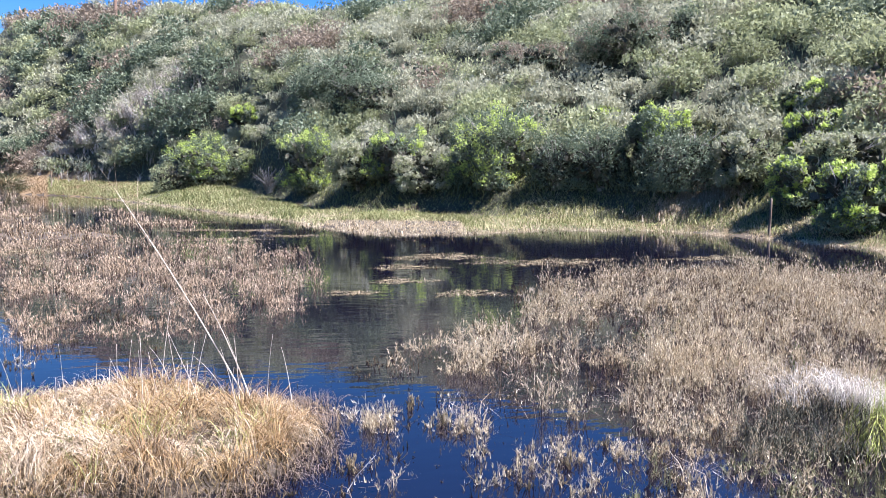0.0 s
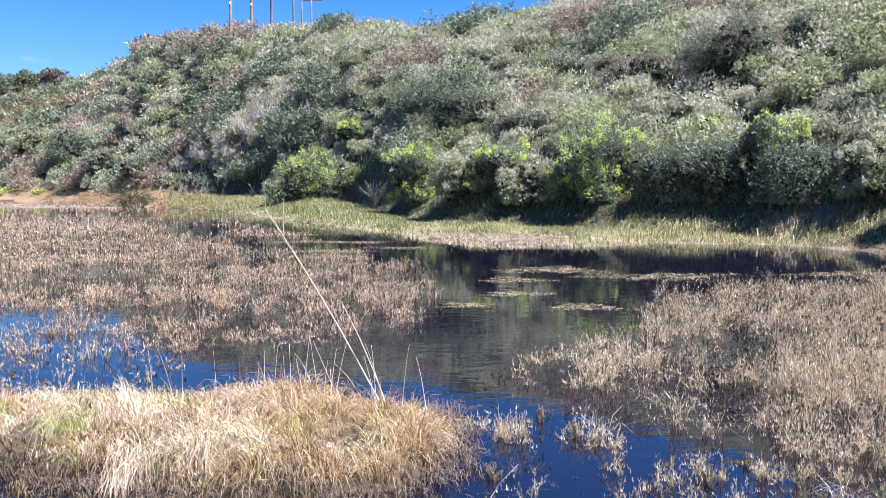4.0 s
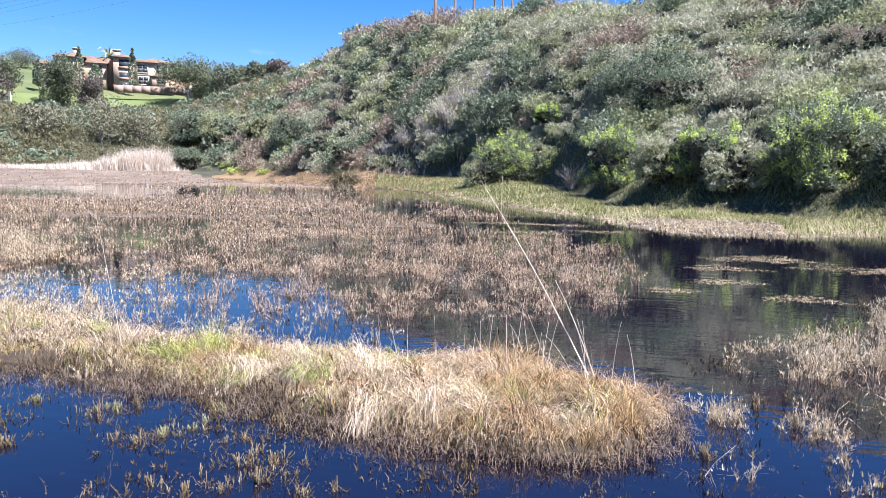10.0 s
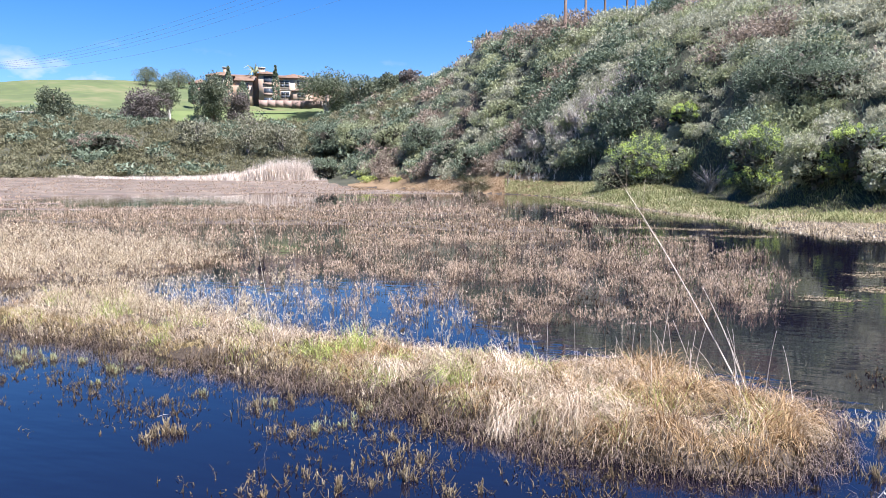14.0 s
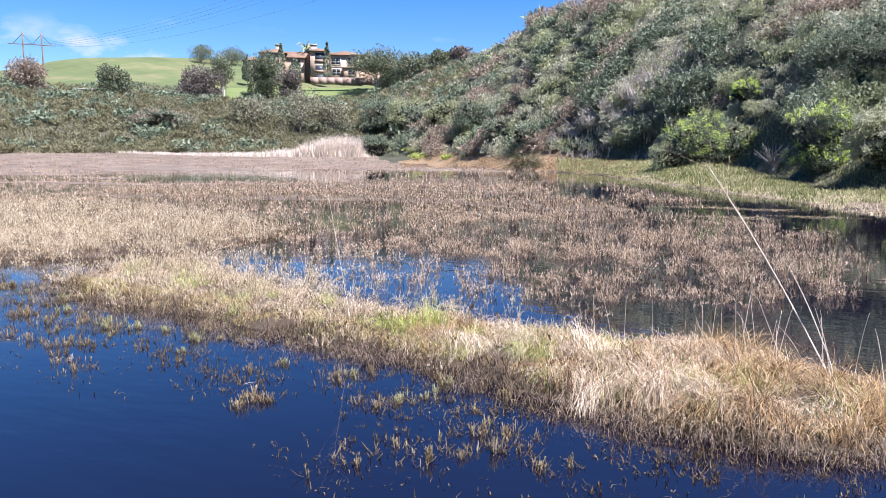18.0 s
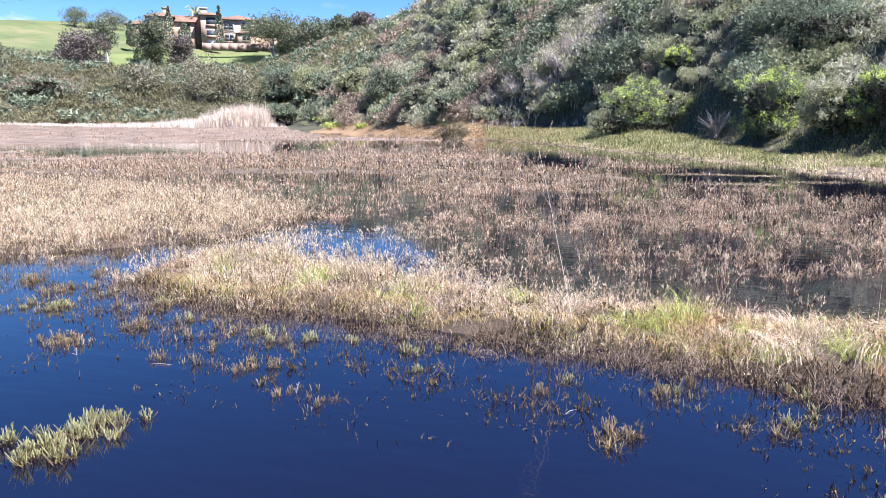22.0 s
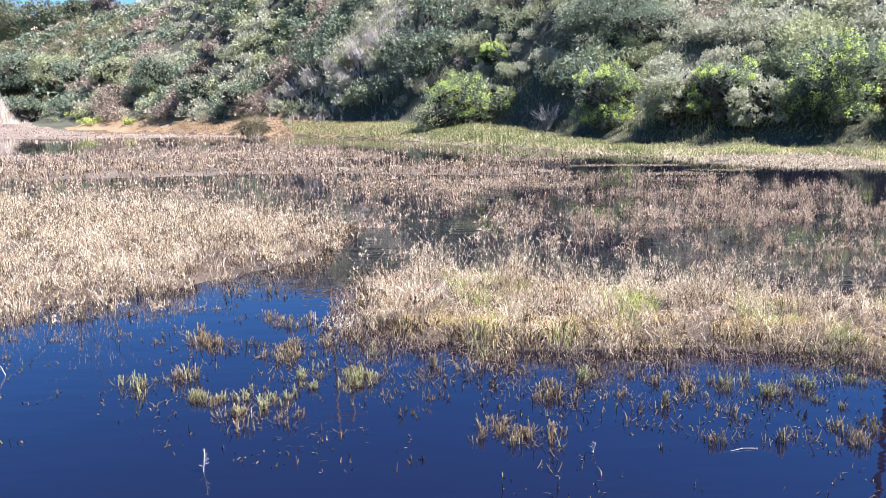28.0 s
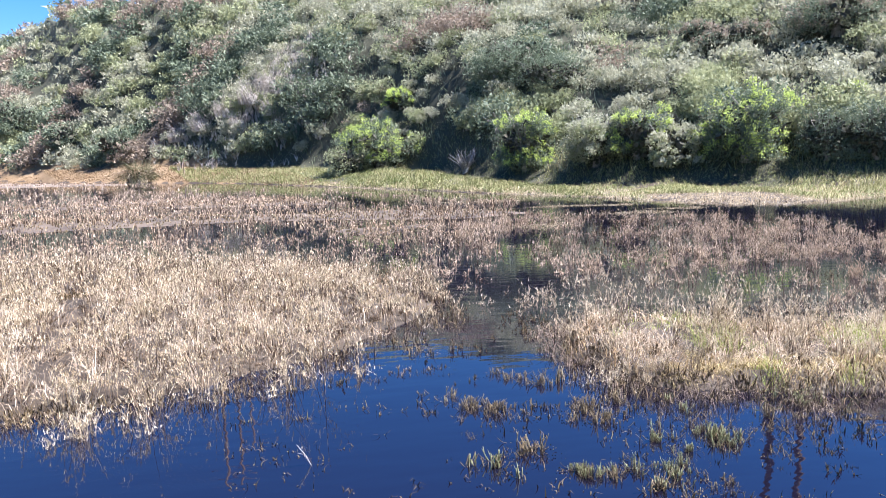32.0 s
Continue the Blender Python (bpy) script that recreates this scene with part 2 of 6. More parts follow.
water_mat = bpy.data.materials.new("pond_water")
water_mat.use_nodes = True
n, l = water_mat.node_tree.nodes, water_mat.node_tree.links
b = n["Principled BSDF"]
b.inputs["Base Color"].default_value = (0.0042, 0.0036, 0.0085, 1)
b.inputs["Roughness"].default_value, b.inputs["IOR"].default_value = 0.02, 1.66
w1, w2, geo, bp = n.new("ShaderNodeTexNoise"), n.new("ShaderNodeTexNoise"), n.new("ShaderNodeNewGeometry"), n.new("ShaderNodeBump")
w1.inputs["Scale"].default_value, w2.inputs["Scale"].default_value = 3.0, 0.5
w1.inputs["Detail"].default_value = 2
stretch = n.new("ShaderNodeMapping")
stretch.inputs["Scale"].default_value = (0.6, 1.6, 1)
l.new(geo.outputs["Position"], stretch.inputs["Vector"])
l.new(stretch.outputs[0], w1.inputs["Vector"]), l.new(geo.outputs["Position"], w2.inputs["Vector"])
pr = n.new("ShaderNodeMath")
pr.operation = "MULTIPLY"
l.new(w1.outputs[0], pr.inputs[0]), l.new(w2.outputs[0], pr.inputs[1])
l.new(pr.outputs[0], bp.inputs["Height"])
bp.inputs["Strength"].default_value, bp.inputs["Distance"].default_value = 0.36, 0.014
l.new(bp.outputs[0], b.inputs["Normal"])

# ---- ground plan ----
rng = np.random.default_rng(7)
AZ = np.array([-70, -53, -46, -39, -30, -26, -22, -20, -15, -10, -5, 0, 6, 20, 34, 45, 60, 80, 100], float)
SHORE = np.array([170, 170, 168, 160, 124, 106, 95, 87, 76, 64, 52, 40, 34, 30, 27, 25, 23, 22, 22], float)
RIDGE = np.array([260, 260, 260, 260, 250, 225, 192, 160, 116, 103, 93, 82, 76, 72, 66, 62, 60, 60, 60], float)
RISE = np.array([0.1, 0.1, 0.1, 0.1, 0.102, 0.114, 0.143, 0.177, 0.202, 0.206, 0.21, 0.208, 0.216, 0.255, 0.29, 0.31, 0.32, 0.32, 0.3])
VALE_R = np.array([75, 100, 134, 150, 165, 205, 262, 275, 300, 340, 450, 620, 800, 3000], float)
VALE_Z = np.array([-0.25, 0.15, 1.2, 1.8, 2.5, 13.0, 20.6, 25.0, 29.4, 29.8, 41, 74, 80, 60], float)
VALE_LEFT = np.array([-0.25, 0.15, 1.2, 1.8, 2.5, 13.0, 20.4, 21.4, 23.6, 27.0, 41, 74, 80, 60], float)


def smooth(a, b, v):
    u = np.clip((v - a) / (b - a), 0, 1)
    return u * u * (3 - 2 * u)


def waves(x, y, size, seed):
    """Cheap smooth noise, about -1 to 1, from a sum of turned sines."""
    r = np.random.default_rng(seed)
    out = 0.0
    for k in range(7):
        a, p, s = r.uniform(0, 6.28), r.uniform(0, 6.28), r.uniform(0.6, 1.9) / size * 2
        out = out + np.sin((x * np.cos(a) + y * np.sin(a)) * s + p + 1.3 * np.sin((x * np.sin(a) - y * np.cos(a)) * s * 0.7))
    return out / 3.6


ISLAND = [(0.95, 6.3), (0.65, 5.3), (-0.2, 5.0), (-1.0, 5.0), (-1.8, 5.35), (-2.9, 5.8), (-4.2, 6.0), (-6, 6.25), (-7, 6.45), (-9.0, 6.5), (-10.2, 7.1), (-10.6, 8.2), (-9.7, 9.6), (-7.9, 8.4), (-5.6, 7.7), (-3.5, 7.4), (-2, 7.2), (-0.6, 7.3), (0.5, 6.9)]
LEFT = [(-60, 7), (-16, 7.4), (-14.7, 7.6), (-13.6, 7.8), (-12.8, 8.5), (-11.7, 9.6), (-10.9, 10.8), (-11.0, 13.5), (-13.5, 16), (-20, 17.5), (-33, 21), (-60, 30)]
MID = [(-6.6, 9.9), (-4.5, 8.7), (-2.6, 9.0), (-1.1, 9.8), (0, 10.8), (0.8, 13.5), (0.5, 18.5), (-1.5, 22), (-6, 23), (-10, 20), (-9, 14)]
RIGHT = [(2.9, 4.6), (2.1, 5.0), (1.7, 6.7), (1.5, 8.2), (2.1, 9.3), (3.4, 10.6), (5, 14), (8, 14.8), (10, 15), (13, 13.3), (18, 9), (16, 3), (8, 2.4), (4.3, 3.8)]
FAR = [(-11, 11.6), (-8, 12.3), (-7.5, 14), (-8.5, 19.5), (-5, 22.5), (-1.5, 22.5), (-2.6, 28), (-9, 41), (-19, 58), (-26, 72), (-36, 82), (-60, 100), (-90, 140), (-180, 150), (-180, 30), (-60, 26), (-33, 20), (-20, 17), (-13.5, 15.5)]

# where the grassy foot of the hill meets the water, and how high it stands at the hill's own foot
FRONT_AZ = np.array([-24, -19, -15.7, -12, -8, -5.3, -0.5, 1.3, 4.9, 11.8, 20, 28, 35.5, 41, 60, 100], float)
FRONT_R = np.array([92, 75, 67, 53, 43, 37.5, 32, 29, 25.5, 25.5, 28.5, 28.5, 27, 24.5, 22, 21], float)
FRONT_Z = np.array([0.9, 1.2, 1.1, 1.0, 1.1, 0.8, 0.16, 0.14, 0.14, 0.14, 0.12, 0.1, 0.1, 0.1, 0.1, 0.1], float)
# open water in the marsh: outline and the share of plants that still stand in it
PONDS = [([(-78, 72), (-62, 66), (-45, 63), (-34, 57), (-30, 48), (-33, 41.5), (-39, 36.5), (-47, 38.5), (-58, 45), (-70, 56)], 0.0),
         ([(-19.8, 23.0), (-15.6, 25.2), (-11.7, 20.4), (-9.4, 15.4), (-9.0, 12.8), (-11.2, 13.8), (-15.0, 17.4), (-18.4, 19.8)], 0.45),
         ([(-11.2, 12.2), (-9, 12.6), (-7, 12.8), (-5.4, 11.7), (-4.3, 9.9), (-2.4, 8.9), (-2.4, 7.9), (-4.6, 8.2), (-6, 9.4), (-7.8, 9.8), (-9.6, 10.8)], 0.5),
         ([(-0.8, 21.5), (0.3, 20), (0.9, 17.8), (0.6, 12), (-0.2, 10.2), (-1.8, 8.8), (0.5, 8.2), (1.6, 10), (2.0, 13), (3.0, 16.2), (5.4, 17.4), (9, 16.6), (13, 15), (15, 19), (11, 24), (5, 22), (1.5, 24.5), (-2, 26), (-6, 30), (-9, 36), (-12, 44), (-16.5, 56), (-19.5, 62), (-22, 60), (-13, 38), (-7.5, 28.2), (-3.6, 24.4)], 0.06)]
TRACKS = [([(-11.9, 9.0), (-10.9, 10.3), (-10.2, 11.7), (-9.5, 13.3), (-8.6, 16.6), (-7.6, 18.6), (-6.3, 20.3), (-3.5, 21.9), (-0.9, 23.0)], 0.55), ([(-13.5, 31.2), (-9, 29), (-5, 27), (0.3, 23.8)], 0.45), ([(-24, 33.5), (-17, 30.5), (-12, 28.5)], 0.4), ([(-34, 44), (-29, 41.5), (-24, 41)], 0.8)]


def edge_dist(poly, x, y):
    """Distance to a polygon's edge, positive inside."""
    p = np.array(poly, float)
    inside, near = np.zeros(np.shape(x), bool), np.full(np.shape(x), 1e9)
    for (ax, ay), (bx, by) in zip(p, np.roll(p, -1, 0)):
        dx, dy = bx - ax, by - ay
        u = np.clip(((x - ax) * dx + (y - ay) * dy) / (dx * dx + dy * dy), 0, 1)
        near = np.minimum(near, np.hypot(x - ax - u * dx, y - ay - u * dy))
        cross = ((ay > y) != (by > y)) & (x < dx * (y - ay) / (dy if dy else 1e-9) + ax)
        inside ^= cross
    return np.where(inside, near, -near)


def line_dist(line, x, y):
    near = np.full(np.shape(x), 1e9)
    for (ax, ay), (bx, by) in zip(line, line[1:]):
        dx, dy = bx - ax, by - ay
        u = np.clip(((x - ax) * dx + (y - ay) * dy) / (dx * dx + dy * dy), 0, 1)
        near = np.minimum(near, np.hypot(x - ax - u * dx, y - ay - u * dy))
    return near


def openness(x, y):
    """0 in the thick of the marsh, 1 in open water; and the share of plants left."""
    wet, share = np.zeros(np.shape(x)), np.ones(np.shape(x))
    for poly, keep in PONDS:
        size = 0.5 + 0.02 * abs(poly[0][1])
        w = smooth(-size, size, edge_dist(poly, x, y) + size * waves(x, y, 3 * size, 17))
        wet, share = np.maximum(wet, w), np.minimum(share, 1 - (1 - keep) * w)
    for line, half in TRACKS:
        w = smooth(half * 1.3, half * 0.6, line_dist(line, x, y) + 0.4 * half * waves(x, y, 2, 18))
        wet, share = np.maximum(wet, w), np.minimum(share, 1 - 0.93 * w)
    return wet, share


def ground(x, y):
    x, y = np.asarray(x, float), np.asarray(y, float)
    az, r = np.degrees(np.arctan2(x, y)), np.hypot(x, y)
    r0, rr, el = np.interp(az, AZ, SHORE), np.interp(az, AZ, RIDGE), np.interp(az, AZ, RISE)
    r0 = r0 + 0.8 * waves(x, y, 6, 3) + 0.02 * r0 * waves(x, y, 20, 4)
    top = el * rr + 1.0
    u = (r - r0) / (rr - r0)
    uc = np.clip(u, 0, 1)
    hill = top * (0.55 * uc + 0.45 * np.sin(uc * np.pi / 2)) * (1 - 0.6 * np.exp(-np.maximum(r - r0, 0) / 5.5)) + 0.05 * uc - np.maximum(u - 1, 0) * (rr - r0) * 0.12
    hill = hill + np.clip(u * 4, 0, 1) * (0.5 * waves(x, y, 9, 5) + 0.9 * waves(x, y, 26, 6))
    hill = np.where(u < 0, np.maximum(u * (rr - r0) * 0.05, -0.25), hill)
    fr = np.interp(az, FRONT_AZ, FRONT_R) + 0.5 * waves(x, y, 5, 3)
    s = (r - fr) / np.maximum(r0 - fr, 1.5)
    foot = np.where(s < 0, np.maximum((r - fr) * 0.06, -0.25), np.interp(az, FRONT_AZ, FRONT_Z) * np.clip(s, 0, 1.6) ** 0.8 + 0.02)
    hill = np.where(az > -24, np.maximum(hill, foot), hill)
    vale = np.interp(r + 6 * waves(x, y, 40, 8), VALE_R, VALE_Z)
    left = np.interp(r + 6 * waves(x, y, 40, 8), VALE_R, VALE_LEFT) * np.where(r > 340, np.interp(az, [-75, -58, -54, -50, -45], [0.55, 0.78, 0.93, 1, 1]), 1)
    side = smooth(-43, -47, az)
    vale = vale * (1 - side) + left * side
    vale = vale + smooth(160, 230, r) * 0.8 * waves(x, y, 22, 9) + smooth(350, 600, r) * 9 * waves(x, y, 160, 10)
    w = smooth(-34, -26, az)
    z = w * hill + (1 - w) * vale
    front = np.abs(az) < 100
    z = np.where(front, z, -0.25)
    z = np.maximum(z, -0.25)
    edge = 1.6 + 0.08 * np.clip(-x, 0, 16) + 0.2 * np.sin(x * 0.9) + 0.12 * np.sin(x * 2.3)
    shore = 0.8 * smooth(edge, edge - 1.4, y) - 0.25
    z = np.where(y < 3, np.maximum(z, shore), z)
    marsh = (0.36 + 0.05 * waves(x, y, 0.45, 16)) * smooth(-0.25, 0.35, edge_dist(ISLAND, x, y) + 0.08 * waves(x, y, 0.7, 11))
    marsh = np.maximum(marsh, 0.3 * smooth(-0.4, 0.5, edge_dist(LEFT, x, y) + 0.25 * waves(x, y, 1.6, 12)))
    marsh = np.maximum(marsh, 0.24 * smooth(0.4, 2.2, edge_dist(RIGHT, x, y) + 0.5 * waves(x, y, 1.6, 13)))
    marsh = np.maximum(marsh, 0.29 * smooth(-0.7, 0.5, waves(x * 0.3, y, 4, 14)) * smooth(0, 3, edge_dist(FAR, x, y)))
    marsh = np.maximum(marsh, 0.27 * smooth(-0.2, 0.8, waves(x * 0.5, y, 2.2, 15)) * smooth(0, 1.5, edge_dist(MID, x, y)))
    return z + np.where(z < 0.02, marsh * (1 - openness(x, y)[0]), 0)


def tri_mesh(name, verts, faces):
    me = bpy.data.meshes.new(name)
    v, f = np.ascontiguousarray(verts, np.float32), np.ascontiguousarray(faces, np.int32)
    me.vertices.add(len(v)), me.loops.add(f.size), me.polygons.add(len(f))
    me.vertices.foreach_set("co", v.ravel())
    me.loops.foreach_set("vertex_index", f.ravel())
    me.polygons.foreach_set("loop_start", np.arange(0, f.size, f.shape[1], dtype=np.int32))
    me.update(calc_edges=True)
    return me


def laid(name, verts, faces, mat, parent=None, label="", smooth_faces=False):
    me = tri_mesh(name, verts, faces)
    me.materials.append(MATS[mat] if isinstance(mat, str) else mat)
    if smooth_faces:
        me.polygons.foreach_set("use_smooth", np.ones(len(me.polygons), bool))
    ob = new(name, me)
    if parent:
        ob.parent = parent
    if label:
        ob["label"] = label
    return ob


def sheet(name, azs, rs, mat_rule):
    """The ground as one sheet on a polar net."""
    a, r = np.meshgrid(np.radians(azs), rs, indexing="ij")
    x, y = np.sin(a) * r, np.cos(a) * r
    z = ground(x, y)
    v = np.stack([x, y, z], -1).reshape(-1, 3)
    k = np.arange(len(azs) * len(rs)).reshape(len(azs), len(rs))
    f = np.stack([k[:-1, :-1], k[:-1, 1:], k[1:, 1:], k[1:, :-1]], -1).reshape(-1, 4)
    me = tri_mesh(name, v, f)
    c = v[f].mean(1)
    names, index = mat_rule(c)
    for nme in names:
        me.materials.append(MATS[nme])
    me.polygons.foreach_set("material_index", index.astype(np.int32))
    me.polygons.foreach_set("use_smooth", np.ones(len(f), bool))
    return new(name, me)


def ground_mats(c):
    x, y, z = c.T
    az, r = np.degrees(np.arctan2(x, y)), np.hypot(x, y)
    i = np.where(z > 0.35, 1, 0)
    i = np.where((r > 330) & (az < -20), 2, i)
    bare = (az + 3.5 * waves(x, y, 6, 35) > -28.5) & (az + 2.5 * waves(x, y, 4, 32) < -15.5) & (r > np.interp(az, FRONT_AZ, FRONT_R) - 1) & (z < 2.3 + 0.6 * waves(x, y, 5, 31)) & (z > 0.04)
    i = np.where(bare, 3, i)
    i = np.where((r > 275) & (az < -28), 2, i)
    i = np.where((r > 256) & (r < 276) & (az + 1.2 * waves(x, y, 5, 38) > -43.5) & (az < -28), 4, i)
    i = np.where((edge_dist(FAR, x, y) > 0) & (z > -0.03) & (z < 2.6) & (r > 24), 5, i)
    i = np.where((i == 5) & (r > 46), 6, i)
    return ("mud", "hill_soil", "far_grass", "bare_bank", "lawn", "marsh_litter", "marsh_flat"), i


fine = np.concatenate([np.arange(-64, 70, 0.75), np.arange(70, 294, 3.0), [296.0]])
radii = np.concatenate([[0.0], np.arange(0.5, 26, 0.25), np.arange(26, 110, 0.8), np.geomspace(110, 3500, 60)])
tagged(sheet("ground", fine, radii, ground_mats), "muddy marsh bed rising into a soil hillside and grassy far hills", "ground", kind="structure")
bm = bmesh.new()
bmesh.ops.create_circle(bm, cap_ends=True, segments=64, radius=190)
me = bpy.data.meshes.new("water")
bm.to_mesh(me)
bm.free()
me.materials.append(water_mat)
tagged(new("water", me), "still dark pond water mirroring blue sky and hillside", "water", kind="structure")


# ---- plant makers ----
def blades(base, height, width, lean, heading, segments=2, droop=0.6, roll=None):
    """Tapered ribbons, many at once: base (n,3), the rest (n,). Gives vertices and triangles."""
    n_ = len(base)
    roll = rng.uniform(0, 6.28, n_) if roll is None else roll
    side = np.stack([np.cos(roll), np.sin(roll), np.zeros(n_)], -1)
    fwd = np.stack([np.sin(heading), np.cos(heading), np.zeros(n_)], -1)
    rings = []
    for s in range(segments + 1):
        u = s / segments
        bend = lean * (1 + droop * u) * u
        c = base + fwd * (height * np.sin(bend) * u)[:, None] + np.array([0, 0, 1.0]) * (height * np.cos(bend) * u)[:, None]
        w = width * (1 - u) ** 0.6 * 0.5
        if s < segments:
            rings += [c - side * w[:, None], c + side * w[:, None]]
        else:
            rings.append(c)
    v = np.stack(rings, 1)
    k = v.shape[1]
    tris = []
    for s in range(segments - 1):
        tris += [(2 * s, 2 * s + 1, 2 * s + 3), (2 * s, 2 * s + 3, 2 * s + 2)]
    tris.append((2 * segments - 2, 2 * segments - 1, 2 * segments))
    f = (np.array(tris)[None] + (np.arange(n_) * k)[:, None, None]).reshape(-1, 3)
    return v.reshape(-1, 3), f


def flakes(center, size, direction=None, aspect=2.2):
    """One leaf (two triangles, folded) at each centre."""
    n_ = len(center)
    d = rng.normal(size=(n_, 3)) if direction is None else direction + 0.55 * rng.normal(size=(n_, 3))
    d /= np.linalg.norm(d, axis=1)[:, None]
    e = np.cross(d, rng.normal(size=(n_, 3)))
    e /= np.linalg.norm(e, axis=1)[:, None] + 1e-9
    s = np.asarray(size)[:, None] if np.ndim(size) else size
    v = np.stack([center, center + d * s * 0.55 + e * s / aspect, center + d * s * 1.15, center + d * s * 0.5 - e * s / aspect], 1)
    f = (np.array([(0, 1, 2), (0, 2, 3)])[None] + (np.arange(n_) * 4)[:, None, None]).reshape(-1, 3)
    return v.reshape(-1, 3), f


def slivers(center, size, direction, thin=4.6, facing=None):
    """One narrow triangular leaf at each centre, turned to face about the way given."""
    n_ = len(center)
    d = direction + 0.6 * rng.normal(size=(n_, 3))
    d /= np.linalg.norm(d, axis=1)[:, None]
    e = np.cross(d, rng.normal(size=(n_, 3)) if facing is None else facing + 0.65 * rng.normal(size=(n_, 3)))
    e /= np.linalg.norm(e, axis=1)[:, None] + 1e-9
    s = np.asarray(size)[:, None]
    v = np.stack([center - e * s / thin, center + e * s / thin, center + d * s], 1)
    return v.reshape(-1, 3), np.arange(3 * n_).reshape(-1, 3)


def merged(pieces):
    vs, fs, k = [], [], 0
    for v, f in pieces:
        vs.append(v), fs.append(f + k)
        k += len(v)
    return np.concatenate(vs), np.concatenate(fs)


def crown(radius, height, lobes, leaves, leaf, spiky=0.5, low=0.1, narrow=True, lobe=1.0):
    """Leaves on the shells of several uneven lobes: an open crown with gaps."""
    centres, dirs = [], []
    share = leaves // lobes
    for _ in range(lobes):
        a, q = rng.uniform(0, 6.28), radius * 0.62 * math.sqrt(rng.uniform())
        c = np.array([q * math.cos(a), q * math.sin(a), height * rng.uniform(low + 0.05, 0.7)])
        lr = np.array([radius * rng.uniform(0.3, 0.52) * lobe] * 2 + [height * rng.uniform(0.2, 0.36) * lobe])
        d = rng.normal(size=(share, 3))
        d[:, 2] = np.abs(d[:, 2]) * 0.95 - 0.4
        d /= np.linalg.norm(d, axis=1)[:, None]
        p = c + d * lr * rng.uniform(0.7, 1.06, (share, 1))
        centres.append(p), dirs.append(d)
    p, d = np.concatenate(centres), np.concatenate(dirs)
    p[:, 2] = np.maximum(p[:, 2], 0.03)
    up = d * 0.35 + np.array([0, 0, spiky])
    size = leaf * rng.uniform(0.6, 1.4, len(p))
    return slivers(p, size, up, 3.6, d) if narrow else flakes(p, size, up)


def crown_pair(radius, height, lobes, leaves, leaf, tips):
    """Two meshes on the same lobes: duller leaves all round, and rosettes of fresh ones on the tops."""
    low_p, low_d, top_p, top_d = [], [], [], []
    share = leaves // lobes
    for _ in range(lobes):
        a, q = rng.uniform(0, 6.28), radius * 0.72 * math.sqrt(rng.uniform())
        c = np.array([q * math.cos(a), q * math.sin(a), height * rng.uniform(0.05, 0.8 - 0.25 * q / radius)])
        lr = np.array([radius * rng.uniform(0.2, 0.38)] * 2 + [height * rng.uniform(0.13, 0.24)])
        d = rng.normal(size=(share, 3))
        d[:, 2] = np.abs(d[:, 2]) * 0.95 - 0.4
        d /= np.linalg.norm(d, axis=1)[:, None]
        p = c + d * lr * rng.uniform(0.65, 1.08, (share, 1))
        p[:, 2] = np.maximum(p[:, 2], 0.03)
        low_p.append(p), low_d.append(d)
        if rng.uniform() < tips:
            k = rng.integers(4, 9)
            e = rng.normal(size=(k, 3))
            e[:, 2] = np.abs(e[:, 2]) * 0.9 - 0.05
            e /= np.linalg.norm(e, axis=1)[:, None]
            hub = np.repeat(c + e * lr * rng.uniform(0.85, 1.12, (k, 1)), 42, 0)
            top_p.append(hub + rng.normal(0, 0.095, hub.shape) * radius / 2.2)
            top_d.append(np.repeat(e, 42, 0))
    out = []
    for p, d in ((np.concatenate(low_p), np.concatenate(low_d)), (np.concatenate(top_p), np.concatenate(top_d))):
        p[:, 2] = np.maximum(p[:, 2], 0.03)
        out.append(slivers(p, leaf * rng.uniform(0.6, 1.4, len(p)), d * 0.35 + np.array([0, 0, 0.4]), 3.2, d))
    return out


def twigs(radius, height, count, width=0.03):
    a = rng.uniform(0, 6.28, count)
    base = np.stack([np.cos(a), np.sin(a), 0 * a], -1) * (radius * 0.12) + [0, 0, -0.1]
    return blades(base, height * rng.uniform(0.6, 0.95, count), np.full(count, width), rng.uniform(0.25, 0.9, count), a, 2, 0.3)


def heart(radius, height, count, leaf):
    """Dense leaves and dead twigs inside a bush, a dark core for its shade."""
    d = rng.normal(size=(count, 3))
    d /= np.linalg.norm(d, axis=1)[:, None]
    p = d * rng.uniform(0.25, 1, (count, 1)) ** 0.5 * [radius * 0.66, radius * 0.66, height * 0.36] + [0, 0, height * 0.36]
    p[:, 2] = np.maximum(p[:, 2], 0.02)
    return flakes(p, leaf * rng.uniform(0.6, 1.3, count))


